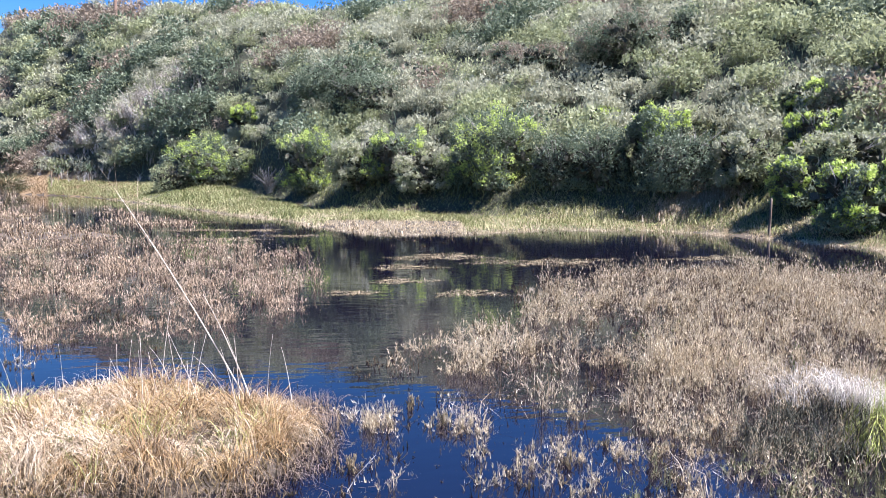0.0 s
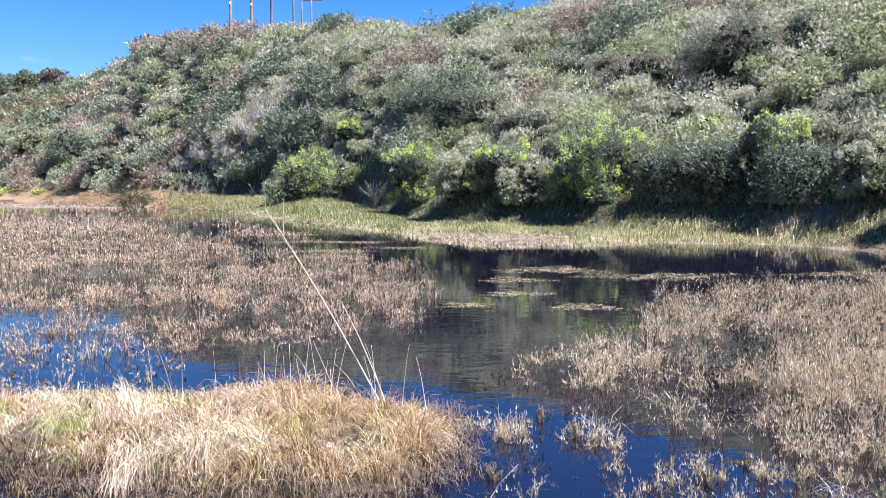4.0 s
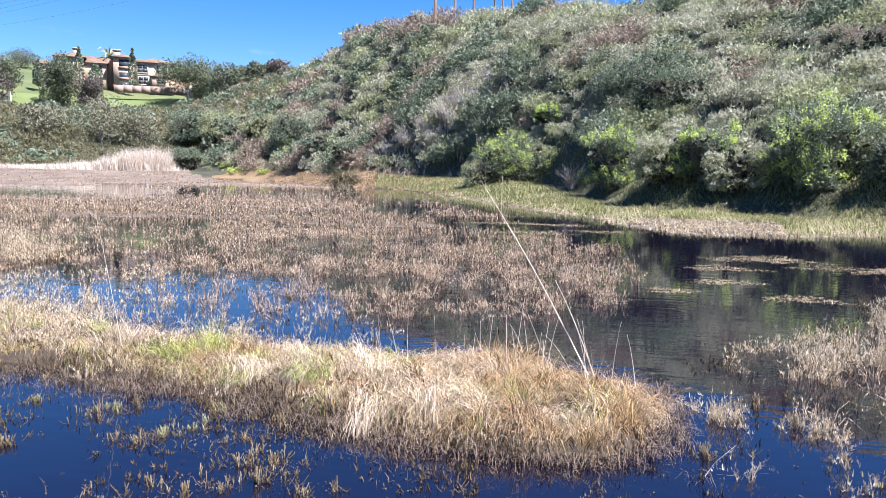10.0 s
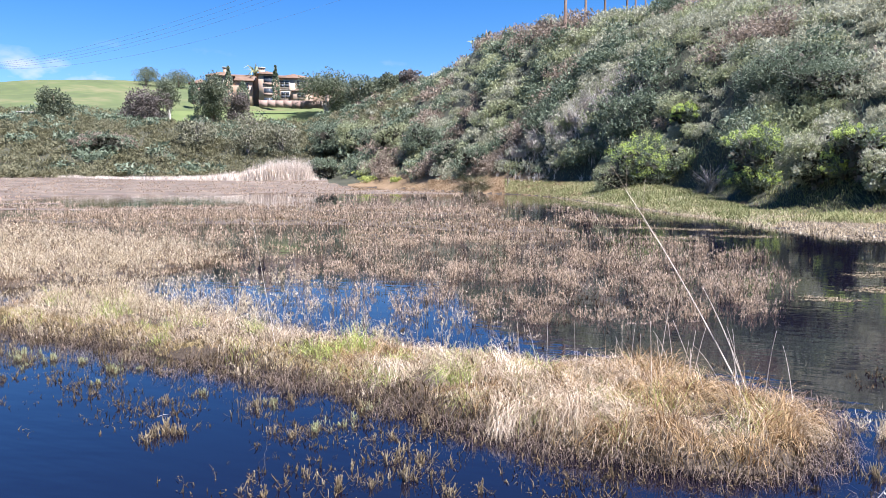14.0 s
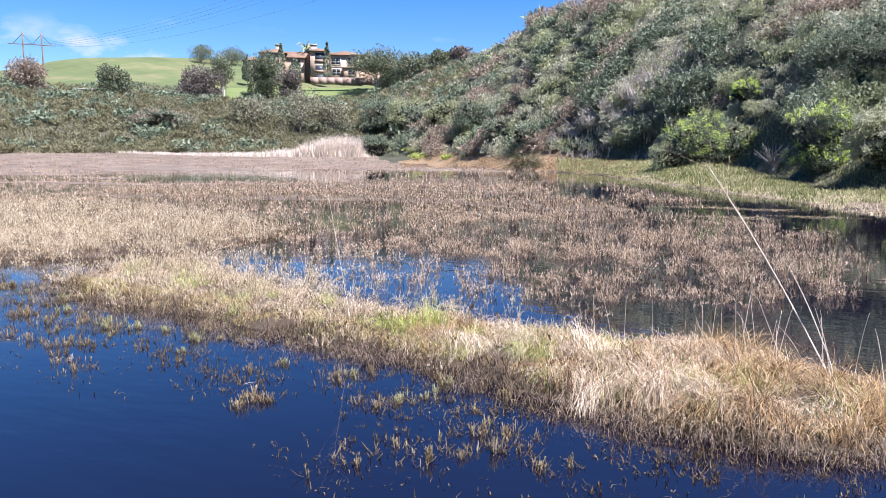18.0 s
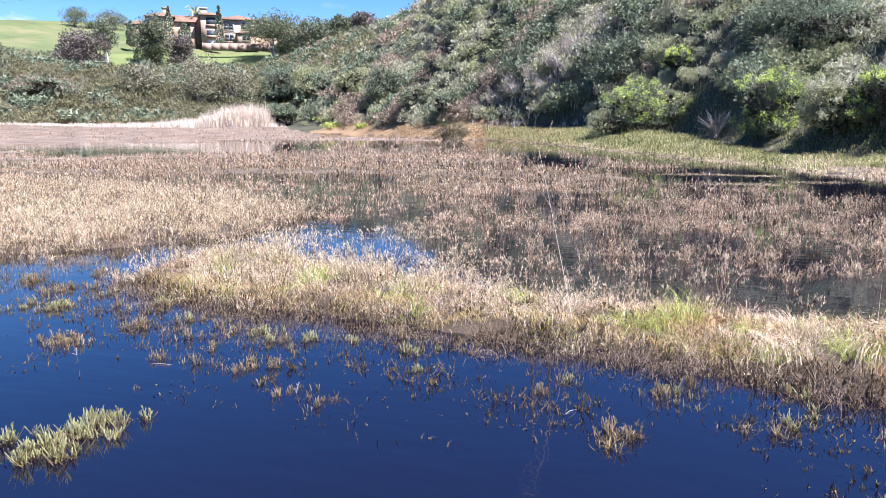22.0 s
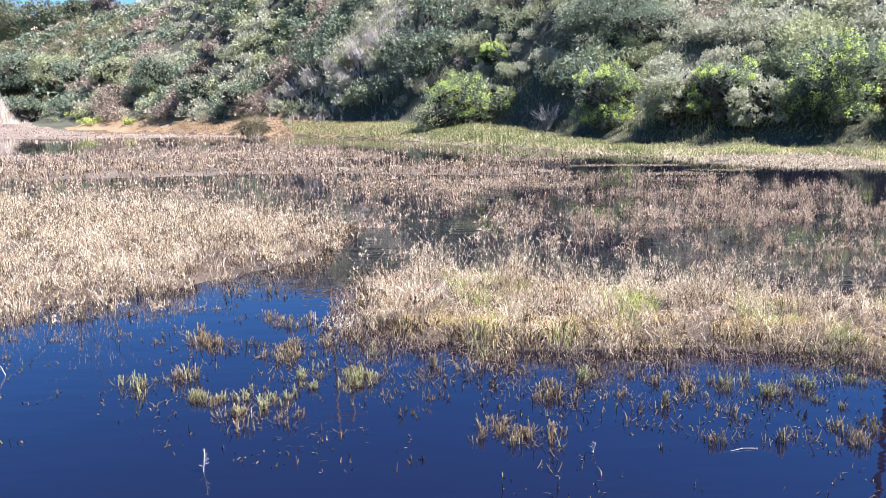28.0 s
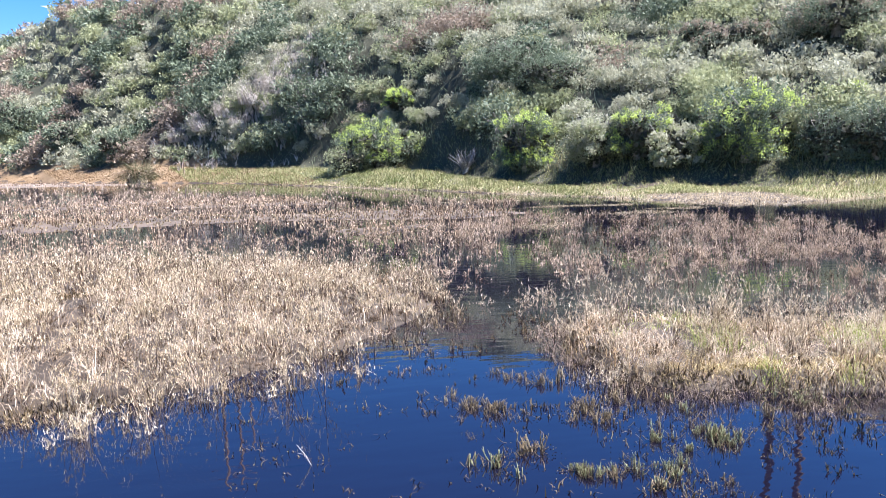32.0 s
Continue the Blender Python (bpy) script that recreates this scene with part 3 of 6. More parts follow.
def fingers(base, length, radius, lean, heading):
    """Plump upright shoots, round in section and blunt at the tip, many at once."""
    n_ = len(base)
    fwd = np.stack([np.sin(heading), np.cos(heading), 0 * heading], -1)
    side = np.stack([np.cos(heading), -np.sin(heading), 0 * heading], -1)
    rings = []
    for u, w in ((0, 0.75), (0.45, 1.0), (0.9, 0.8)):
        c = base + fwd * (length * np.sin(lean) * u**0.8)[:, None] + np.array([0, 0, 1.0]) * (length * np.cos(lean * (1 - 0.4 * u)) * u)[:, None]
        for k in range(4):
            rings.append(c + (side * math.cos(k * 1.571) + fwd * math.sin(k * 1.571)) * (radius * w)[:, None])
    rings.append(base + fwd * (length * np.sin(lean))[:, None] + np.array([0, 0, 1.0]) * (length * np.cos(lean * 0.6))[:, None])
    v = np.stack(rings, 1)
    tris = []
    for s in (0, 4):
        for k in range(4):
            a, b2 = s + k, s + (k + 1) % 4
            tris += [(a, b2, b2 + 4), (a, b2 + 4, a + 4)]
    tris += [(8 + k, 8 + (k + 1) % 4, 12) for k in range(4)]
    f = (np.array(tris)[None] + (np.arange(n_) * 13)[:, None, None]).reshape(-1, 3)
    return v.reshape(-1, 3), f


def turned(vf, x, y, z, s, a):
    v, f = vf
    c, q = math.cos(a) * s, math.sin(a) * s
    return np.stack([v[:, 0] * c - v[:, 1] * q + x, v[:, 0] * q + v[:, 1] * c + y, v[:, 2] * s + z], -1), f


def polar(az, r):
    return math.sin(radians(az)) * r, math.cos(radians(az)) * r


def empty(name, x, y, z, label, category, group="", turn=0.0, size=1.0):
    ob = new(name)
    ob.matrix_world = pose(x, y, z, 0, 0, turn) @ Matrix.Scale(size, 4)
    return tagged(ob, label, category, group)


def part(name, vf, mat, parent, label=""):
    return laid(name, vf[0], vf[1], mat, parent, label)


def tube(points, radii, sides=6):
    """A tapered round limb through the points."""
    p, n_ = np.array(points, float), len(points)
    d = np.gradient(p, axis=0)
    d /= np.linalg.norm(d, axis=1)[:, None] + 1e-9
    ref = np.where(np.abs(d[:, 2:3]) > 0.9, [[1.0, 0, 0]], [[0, 0, 1.0]])
    e = np.cross(d, ref)
    e /= np.linalg.norm(e, axis=1)[:, None] + 1e-9
    g = np.cross(d, e)
    a = np.linspace(0, 2 * np.pi, sides, endpoint=False)
    v = p[:, None] + (np.cos(a)[None, :, None] * e[:, None] + np.sin(a)[None, :, None] * g[:, None]) * np.array(radii)[:, None, None]
    k = np.arange(n_ * sides).reshape(n_, sides)
    q = np.roll(k, -1, 1)
    f = np.concatenate([np.stack([k[:-1], q[:-1], q[1:]], -1).reshape(-1, 3), np.stack([k[:-1], q[1:], k[1:]], -1).reshape(-1, 3)])
    caps = [(k[j, 0], k[j, i], k[j, i + 1]) for j in (0, n_ - 1) for i in range(1, sides - 1)]
    return v.reshape(-1, 3), np.concatenate([f, np.array(caps)])


def limbs(height, spread, count, thick, lift=0.35):
    """Crooked branches rising from a stool."""
    out = []
    for _ in range(count):
        a, r = rng.uniform(0, 6.28), spread * rng.uniform(0.4, 0.95)
        h = height * rng.uniform(0.55, 0.95)
        pts = [(0.06 * math.cos(a), 0.06 * math.sin(a), -0.15)]
        for u in (0.3, 0.6, 1.0):
            b = a + rng.normal(0, 0.25)
            pts.append((r * u**1.3 * math.cos(b), r * u**1.3 * math.sin(b), h * (u ** (1 - lift)) * rng.uniform(0.92, 1.05)))
        out.append(tube(pts, [thick, thick * 0.8, thick * 0.5, thick * 0.15], 5))
    return merged(out)


# ---- hillside scrub ----
KINDS = {"sage": ("sage", 1.05, 1.25, 0.21, 0.6), "green": ("scrub_green", 1.15, 1.4, 0.22, 0.4), "dark": ("scrub_dark", 1.45, 1.75, 0.24, 0.2), "brown": ("scrub_brown", 1.4, 1.4, 0.21, 0.35)}
protos = {k: [crown(r, h, 10, 260, leaf * 0.98, spiky, 0.0) for _ in range(6)] for k, (m_, r, h, leaf, spiky) in KINDS.items()}
fine_protos = {k: [crown(r, h, 13, 440, leaf * 0.72, spiky, 0.0) for _ in range(6)] for k, (m_, r, h, leaf, spiky) in KINDS.items()}
light_protos = {k: [crown(r, h, 6, 66, leaf * 1.75, spiky, 0.0) for _ in range(5)] for k, (m_, r, h, leaf, spiky) in KINDS.items()}


def slope_spots(count, az_lo, az_hi, in_lo, out_hi):
    az = rng.uniform(az_lo, az_hi, count)
    r0, rr = np.interp(az, AZ, SHORE), np.interp(az, AZ, RIDGE)
    r = np.sqrt(rng.uniform((r0 + in_lo) ** 2, (rr + out_hi) ** 2))
    return np.sin(np.radians(az)) * r, np.cos(np.radians(az)) * r


def vale_spots(count):
    az, r = rng.uniform(-66, -25, count), np.sqrt(rng.uniform(152**2, 268**2, count))
    wide = slice(0, count // 9)
    az[wide], r[wide] = rng.uniform(-66, -44, count // 9), rng.uniform(268, 400, count // 9) ** 1.0
    return np.sin(np.radians(az)) * r, np.cos(np.radians(az)) * r


def foot_spots(count):
    az = rng.uniform(-29, -11, count)
    r = np.interp(az, AZ, SHORE) + rng.uniform(3, 30, count)
    return np.sin(np.radians(az)) * r, np.cos(np.radians(az)) * r


def kind_at(x, y):
    p, q = float(waves(x, y, 8, 21)), float(waves(x, y, 5, 22))
    if p > (0.55 if x > 2 else 0.3) and q > -0.3:
        return "brown"
    if q > (0.48 if x < 5 else 0.8):
        return "dark"
    return "green" if p < -0.5 or rng.uniform() < (0.26 if x < 5 else 0.12) else "sage"


batches = {k: [] for k in (*KINDS, "vale")}
near_spots = []
for which, (xs, ys) in enumerate((slope_spots(2900, -31, 47, 4.5, 8), vale_spots(4600), foot_spots(420))):
    zs = ground(xs, ys)
    for x, y, z in zip(xs, ys, zs):
        far, az = math.hypot(x, y), math.degrees(math.atan2(x, y))
        if z < (1.2, 0.25, 1.3)[which] or (which == 0 and far > 268) or far > 400 or (which == 0 and -27 < az < -12 and z < 1.5):
            continue
        if far > 250 and -43 < az < -29:
            continue
        kind = kind_at(x, y)
        if which == 1:
            kind = ("green", "green", "sage", "sage", "green")[int(rng.integers(5))] if kind != "dark" else kind
        s = rng.uniform(0.55, 1.4) * (1.25 if kind in ("dark", "brown") else 1.0) * (1.0 if far < 70 else 1.15 if far < 120 else 1.2 if far < 268 else 1.6)
        if which == 0 and far < np.interp(az, AZ, SHORE) + 13 and az > -12 and len(near_spots) < 190:
            near_spots.append((x, y, z, "green" if kind == "brown" else kind, s))
            continue
        batches["vale" if which == 1 and far > 150 and kind != "dark" else kind].append(turned((light_protos if far > 150 else protos if far > 92 else fine_protos)[kind][rng.integers(5)], x, y, z - 0.1, s, rng.uniform(0, 6.28)))
LOOK = {"vale": "dull olive scrub covering the far valley side", "sage": "grey-green sagebrush scrub covering the hillside", "green": "fresh green coastal scrub among the sagebrush", "dark": "dark glossy evergreen shrubs scattered over the slope", "brown": "rusty brown dry shrubs scattered over the slope"}
for kind, pieces in batches.items():
    tagged(laid(kind + "_scrub", *merged(pieces), KINDS[kind][0] if kind in KINDS else "far_scrub"), LOOK[kind], "scrub", kind="stuff")

# single shrubs low on the slope, built once for each kind and copied
ONE = {"sage": "grey-green sagebrush with feathery upright twigs on the slope", "green": "rounded green shrub on the lower slope", "dark": "dark leathery-leaved evergreen shrub on the lower slope", "brown": "brown half-dry shrub on the lower slope"}
models = {}
for kind, (mat, r, h, leaf, spiky) in KINDS.items():
    for v_ in range(3):
        ob = empty("shrub", 0, 0, -50, ONE[kind], "shrub", "shrubs along the lower slope")
        part("crown", crown(r, h, 14, 1300, leaf * 0.58, spiky, 0.0), mat, ob)
        part("branchwork", merged([limbs(h * 0.8, r * 0.7, 5, 0.03), twigs(r * 1.2, h * 1.08, 60, 0.018)]), "twig_grey", ob)
        models[kind, v_] = ob
used = set()
for i, (x, y, z, kind, s) in enumerate(near_spots):
    key = (kind, i % 3)
    m = pose(x, y, z - 0.05, 0, 0, rng.uniform(0, 360)) @ Matrix.Scale(s, 4)
    if key in used:
        ob = copy_thing(models[key], m)
        ob.matrix_world = m
    else:
        models[key].matrix_world = m
        used.add(key)
for key, ob in models.items():
    if key not in used:
        for o in (*ob.children, ob):
            bpy.data.objects.remove(o)

# the large bushes along the foot of the hill: x, y, half width, height, kind
FOOT = [(-6.9, 56.3, 3.6, 4.2, "lime"), (0.3, 44.4, 2.0, 4.2, "lime"), (3.0, 40.0, 2.0, 3.2, "sage"), (4.6, 38.5, 1.8, 3.2, "lime"), (5.8, 37.1, 1.6, 2.5, "sage"), (8.9, 35.1, 2.6, 4.1, "lime"), (11.3, 32.4, 1.5, 2.8, "dark"), (12.9, 31.2, 1.6, 3.0, "dark"), (15.0, 30.4, 1.5, 3.4, "lime"), (15.5, 28.5, 2.0, 2.9, "dark"), (17.0, 26.7, 1.5, 2.6, "sage"), (19.2, 25.9, 1.2, 2.3, "lime"), (17.4, 23.8, 1.2, 2.1, "lime"), (17.2, 21.2, 1.3, 2.5, "lime"), (18.6, 21.3, 1.3, 2.3, "lime"), (19.0, 23.7, 1.4, 2.0, "sage"), (17.9, 40.2, 3.1, 3.1, "brown"), (3.9, 49.2, 3.4, 2.3, "dark"), (20.7, 39.1, 1.2, 2.2, "dark"), (13.7, 44.1, 2.6, 1.6, "brown"), (20.7, 28.5, 1.2, 1.6, "lime"), (14.2, 34.9, 1.1, 1.4, "lime"), (-4.7, 60.2, 1.6, 1.8, "lime"), (-2.3, 48.3, 1.4, 1.9, "dead"), (2.5, 52.1, 3.9, 3.1, "dark"), (13.2, 46.9, 2.2, 2.0, "brown"), (-9.4, 55.5, 1.7, 2.3, "green"),
        (-49.8, 110.2, 4.2, 5.3, "dark"), (-31.8, 87.4, 2.7, 3.3, "dark"), (-40.3, 98.6, 3.2, 4.0, "dark"), (-88.5, 148.5, 8.0, 7.3, "dark"), (-72.6, 116.1, 2.9, 4.3, "dark"), (-78.0, 139.0, 6.0, 6.5, "green"), (-70.0, 131.4, 5.0, 5.2, "dark"), (-59.4, 118.7, 4.2, 4.3, "green"), (-133.0, 122.0, 7.3, 4.3, "brown")]
FOOT_LABEL = {"lime": "big evergreen shrub with bright lime-green new leaves", "dark": "large dark evergreen shrub with glossy leaves", "sage": "tall grey-green sagebrush at the foot of the hill", "brown": "wide dark green shrub with a rusty brown top", "green": "rounded fresh green shrub", "dead": "dead grey shrub of tangled bare branches"}
FOOT_MAT = {"lime": "scrub_lime", "dark": "scrub_dark", "sage": "sage", "brown": "scrub_brown", "green": "scrub_green"}
for x, y, r, h, kind in FOOT:
    if y < 47:
        x, y = x * 0.977, y * 0.977
    far = math.hypot(x, y)
    z = float(ground(x, y))
    ob = empty("shrub", x, y, z - 0.05, FOOT_LABEL[kind], "shrub", "large bushes along the foot of the hill")
    fine_leaf = 0.095 * max(1, far / 45)
    if kind == "dead":
        part("branchwork", merged([limbs(h, r, 34, 0.045, 0.1), twigs(r * 1.2, h * 1.1, 160, 0.02)]), "twig_grey", ob)
        continue
    # dark core puts the bush's inner shade into colour
    part("inner_foliage", heart(r, h, 420, 0.3 * max(1, far / 45)), "bush_inner_shade", ob, "inner twigs and leaves coloured dark to stand for the shade inside")["kind"] = "stuff"
    count = int(12000 * min(1.3, (r * h / 9) * (45 / far) ** 1.2) + 900)
    part("branchwork", merged([limbs(h * 0.9, r * 0.9, 22, 0.04), twigs(r * 1.1, h * 1.0, 160, 0.02)]), "twig_grey", ob)
    if kind == "brown":
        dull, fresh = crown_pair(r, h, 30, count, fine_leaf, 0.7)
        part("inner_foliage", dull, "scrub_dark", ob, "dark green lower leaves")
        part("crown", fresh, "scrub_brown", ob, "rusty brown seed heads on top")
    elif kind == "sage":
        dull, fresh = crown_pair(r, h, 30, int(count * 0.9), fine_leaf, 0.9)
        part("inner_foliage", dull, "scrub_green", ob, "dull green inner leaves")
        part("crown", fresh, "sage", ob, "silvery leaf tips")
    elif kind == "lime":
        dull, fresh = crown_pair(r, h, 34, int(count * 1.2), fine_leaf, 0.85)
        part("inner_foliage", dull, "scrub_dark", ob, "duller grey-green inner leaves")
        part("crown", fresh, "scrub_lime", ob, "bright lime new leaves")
    else:
        part("crown", crown(r, h, 26, count, fine_leaf, 0.25, -0.05), FOOT_MAT[kind], ob)

# bare willows at the far edge of the marsh
for x, y, r, h in ((-109, 141, 7.5, 11.5), (-120, 137, 5.0, 7.5), (-101, 143, 5, 8.5)):
    ob = empty("willow", x, y, float(ground(x, y)), "soft olive-grey willow thicket at the marsh edge", "tree", "willows at the marsh edge")
    part("branchwork", limbs(h * 0.95, r * 0.8, 14, 0.1), "twig_grey", ob)
    part("twig_crown", crown(r, h, 22, 3000, 0.5, 0.6, 0.0), "budding_twig", ob, "thin budding olive twigs")

# dry brush on the bare bank and pale dry reeds at the far edge
x, y = np.concatenate([rng.normal(-16.2, 3.0, 420), rng.normal(-23.5, 1.6, 160), rng.normal(-12.0, 1.6, 200)]), np.concatenate([rng.normal(77.6, 1.8, 420), rng.normal(83.0, 1.5, 160), rng.normal(73.6, 1.7, 200)])
v, f = blades(np.repeat(np.stack([x, y, ground(x, y)], -1), 9, 0), rng.uniform(0.4, 1.3, len(x) * 9), np.full(len(x) * 9, 0.06), np.abs(rng.normal(0.45, 0.3, len(x) * 9)), rng.uniform(0, 6.28, len(x) * 9), 2)
tagged(laid("dry_brush", v, f, "dry_brush"), "pale grey dead brush above the bare bank", "brush", kind="stuff")
for x, y, r, h in ((-27.2, 83.6, 1.4, 1.6), (-25.0, 82.5, 1.8, 2.2), (-22.2, 80.6, 2.2, 2.6), (-19.6, 78.9, 2.3, 3.0), (-17.1, 77.4, 2.4, 3.4), (-14.8, 75.8, 2.4, 3.6), (-18.4, 76.9, 1.7, 2.0), (-15.1, 74.5, 1.9, 2.3), (-12.6, 73.6, 1.8, 2.8)):
    ob = empty("dead_shrub", x, y, float(ground(x, y)) - 0.05, "pale grey leafless shrub of dense fine twigs", "shrub", "dead shrubs above the bank")
    part("branchwork", limbs(h, r * 0.9, 22, 0.05, 0.2), "twig_grey", ob)
    part("twig_crown", merged([twigs(r * 3.0, h * 0.85, 320, 0.035), twigs(r * 4.5, h * 0.6, 300, 0.03)]), "dry_brush", ob, "dense bleached twigs")
REEDS = [(-73, 114), (-78, 113), (-80, 112), (-82, 111), (-84, 110), (-89, 108), (-95, 105), (-104, 102), (-120, 100)]
seg = rng.integers(0, len(REEDS) - 1, 14000)
u = rng.uniform(0, 1, 14000)
rp = np.array(REEDS, float)
x, y = rp[seg, 0] * (1 - u) + rp[seg + 1, 0] * u + rng.normal(0, 1.0, 14000), rp[seg, 1] * (1 - u) + rp[seg + 1, 1] * u + rng.normal(0, 1.4, 14000)
tall = np.interp(x, [-130, -106, -99, -93, -88, -84, -80, -77, -74, -73], [0.5, 0.7, 0.9, 1.2, 1.6, 2.6, 4.4, 5.0, 4.2, 1.4])
v, f = blades(np.stack([x, y, np.maximum(ground(x, y), 0) - 0.05], -1), tall * (0.88 + 0.22 * waves(x, y, 1.7, 36)) * rng.uniform(0.45, 1.08, 14000), np.full(14000, 0.08), np.abs(rng.normal(0.3, 0.2, 14000)), rng.uniform(0, 6.28, 14000), 2)
tagged(laid("dry_reeds", v, f, "reed_dry"), "pale dry reed bed along the far marsh edge", "reeds", kind="stuff")
for x, y, s in ((-58, 106, 1.0), (-51, 102, 0.9), (-63, 112, 0.8)):
    ob = empty("herb_clump", x, y, float(ground(x, y)) - 0.02, "clump of bright green herbs at the foot of the slope", "plant", "green herbs by the marsh")
    part("leaves", crown(1.8 * s, 1.4 * s, 7, 420, 0.26, 0.5), "grass_green", ob)

# spiky rush clump at the water's edge
ob = empty("rush_clump", -27.3, 73.3, float(ground(-27.3, 73.3)) - 0.05, "dense spiky olive rush clump standing in the shallows", "rush", size=1.75)
a = rng.uniform(0, 6.28, 900)
b0 = np.stack([np.cos(a), np.sin(a), 0 * a], -1) * (0.35 * np.sqrt(rng.uniform(0, 1, 900)))[:, None]
part("green_fan", blades(b0, rng.uniform(1.0, 1.8, 900), np.full(900, 0.035), np.abs(rng.normal(0.95, 0.35, 900)), a + rng.normal(0, 0.3, 900), 2, 0.2), "rush", ob)
a = rng.uniform(0, 6.28, 700)
b0 = np.stack([np.cos(a), np.sin(a), 0 * a], -1) * (0.5 * np.sqrt(rng.uniform(0, 1, 700)))[:, None]
part("dry_skirt", blades(b0, rng.uniform(1.0, 1.9, 700), np.full(700, 0.035), rng.uniform(0.9, 1.25, 700), a, 2, 0.1), "thatch", ob, "dry outer blades lying over")

# agave on the bank with a short stem
for x, y, s in ((-20.6, 74.5, 1.0), (-24.0, 76.5, 0.8)):
    ob = empty("agave", x, y, float(ground(x, y)), "small dark spiky plant on the bare bank", "plant", "spiky plants on the bank")
    a = rng.uniform(0, 6.28, 60)
    part("leaves", blades(np.tile([[0, 0, 0.9 * s]], (60, 1)), rng.uniform(0.7, 1.2, 60) * s, np.full(60, 0.14), rng.uniform(0.2, 1.5, 60), a, 2, 0.1), "scrub_dark", ob)
    part("stem", tube([(0, 0, -0.1), (0.03, 0, 0.5), (0, 0, 0.95 * s)], [0.07, 0.06, 0.05]), "bark", ob)

# ---- marsh plants ----
def tufts(xs, ys, stems, height, spread, width, branches=0, tilt=0.25, knob=0.05, thick=1.0):
    """Clumps of branching stems at each spot, each stem set with short upturned shoots; the stems' faces come first."""
    k = np.repeat(np.arange(len(xs)), stems)
    n_ = len(k)
    a, q = rng.uniform(0, 6.28, n_), np.sqrt(rng.uniform(0, 1, n_)) * np.repeat(spread, stems)
    x, y = xs[k] + np.cos(a) * q, ys[k] + np.sin(a) * q
    z = np.maximum(ground(x, y), -0.06) - 0.02
    base = np.stack([x, y, z], -1)
    h = np.repeat(height, stems) * rng.uniform(0.45, 1.2, n_)
    w = np.repeat(width, stems) * rng.uniform(0.7, 1.3, n_)
    lean, head = np.abs(rng.normal(tilt, 0.34, n_)), a + rng.normal(0, 0.8, n_)
    out = [blades(base, h, w, lean, head, 2)]
    fwd = np.stack([np.sin(head), np.cos(head), 0 * head], -1)
    for _ in range(branches):
        u = rng.uniform(0.25, 1.0, n_) ** 0.8
        bend = lean * (1 + 0.6 * u) * u
        at = base + fwd * (h * np.sin(bend) * u)[:, None] + np.array([0, 0, 1.0]) * (h * np.cos(bend) * u)[:, None]
        out.append(blades(at, knob * rng.uniform(0.5, 1.5, n_), w * thick * rng.uniform(0.8, 1.3, n_), np.abs(rng.normal(0.3, 0.22, n_)), rng.uniform(0, 6.28, n_), 1))
    return merged(out), len(out[0][1])


def trodden(x, y):
    """True but on a small bare patch of mud."""
    return np.hypot((x + 5.45) / 0.3, (y - 6.36) / 0.09) + 0.25 * waves(x, y, 0.12, 37) > 1


def scatter(poly, per_m2, gap, low=0.0, grain=1.6, seed=1, flat=1.0, clump=0.0):
    p = np.array(poly)
    (x0, y0), (x1, y1) = p.min(0), p.max(0)
    c = int((x1 - x0) * (y1 - y0) * per_m2)
    x, y = rng.uniform(x0, x1, c), rng.uniform(y0, y1, c)
    ok = (edge_dist(poly, x, y) + 0.35 * waves(x, y, grain * 0.5, seed + 50) > low) & (waves(x * flat, y, grain, seed) + 0.5 * waves(x, y, grain * 0.35, seed + 7) + clump * waves(x, y, 0.42, seed + 8) > gap) & trodden(x, y)
    return x[ok], y[ok]


def field(name, poly, per_m2, gap, height, label, seed, mat="pickleweed_dry", wide=1.0, stems0=26, grain=1.6, flat=1.0, low=0.0, tilt=0.3, stem="pickleweed_stem"):
    x, y = scatter(poly, per_m2, gap, low, grain, seed, flat, 1.2)
    d = np.hypot(x - np.clip(x, -13, 1), y)
    keep = (rng.uniform(size=len(x)) < np.clip(14 / d, 0.1, 1)) & (rng.uniform(size=len(x)) < openness(x, y)[1])
    keep &= (x < 1.5 + y) & (x > np.minimum(-1.65 * y - 1, -7.5 - 1.25 * y))
    x, y, d = x[keep], y[keep], d[keep]
    h = height * rng.uniform(0.5, 1.35, len(x)) * (1 + 0.3 * waves(x, y, 2.5, seed + 9) + 0.4 * waves(x, y, 0.42, seed + 8))
    out, slots = [], []
    for lo, hi, share, branches, knob, thick in ((0, 9, 0.42, 16, 0.034, 1.05), (9, 14, 0.4, 10, 0.042, 1.05), (14, 22, 0.42, 4, 0.055, 1.0), (22, 50, 0.4, 1, 0.08, 1.0), (50, 400, 0.25, 0, 0.1, 1)):
        m = (d >= lo) & (d < hi)
        if m.sum():
            st = np.full(m.sum(), max(4, int(stems0 * share)))
            vf, n_stem = tufts(x[m], y[m], st, h[m], 0.07 * np.clip(d[m] / 10, 1, 3), 0.0054 * np.clip(d[m] / 7, 1, 8) * wide, branches, tilt, knob, thick)
            out.append(vf)
            slots.append(np.arange(len(vf[1])) >= n_stem if branches else np.ones(len(vf[1]), bool))
    ob = laid(name, *merged(out), stem)
    ob.data.materials.append(MATS[mat])
    ob.data.polygons.foreach_set("material_index", np.concatenate(slots).astype(np.int32))
    return tagged(ob, label, "marsh plant", kind="stuff")


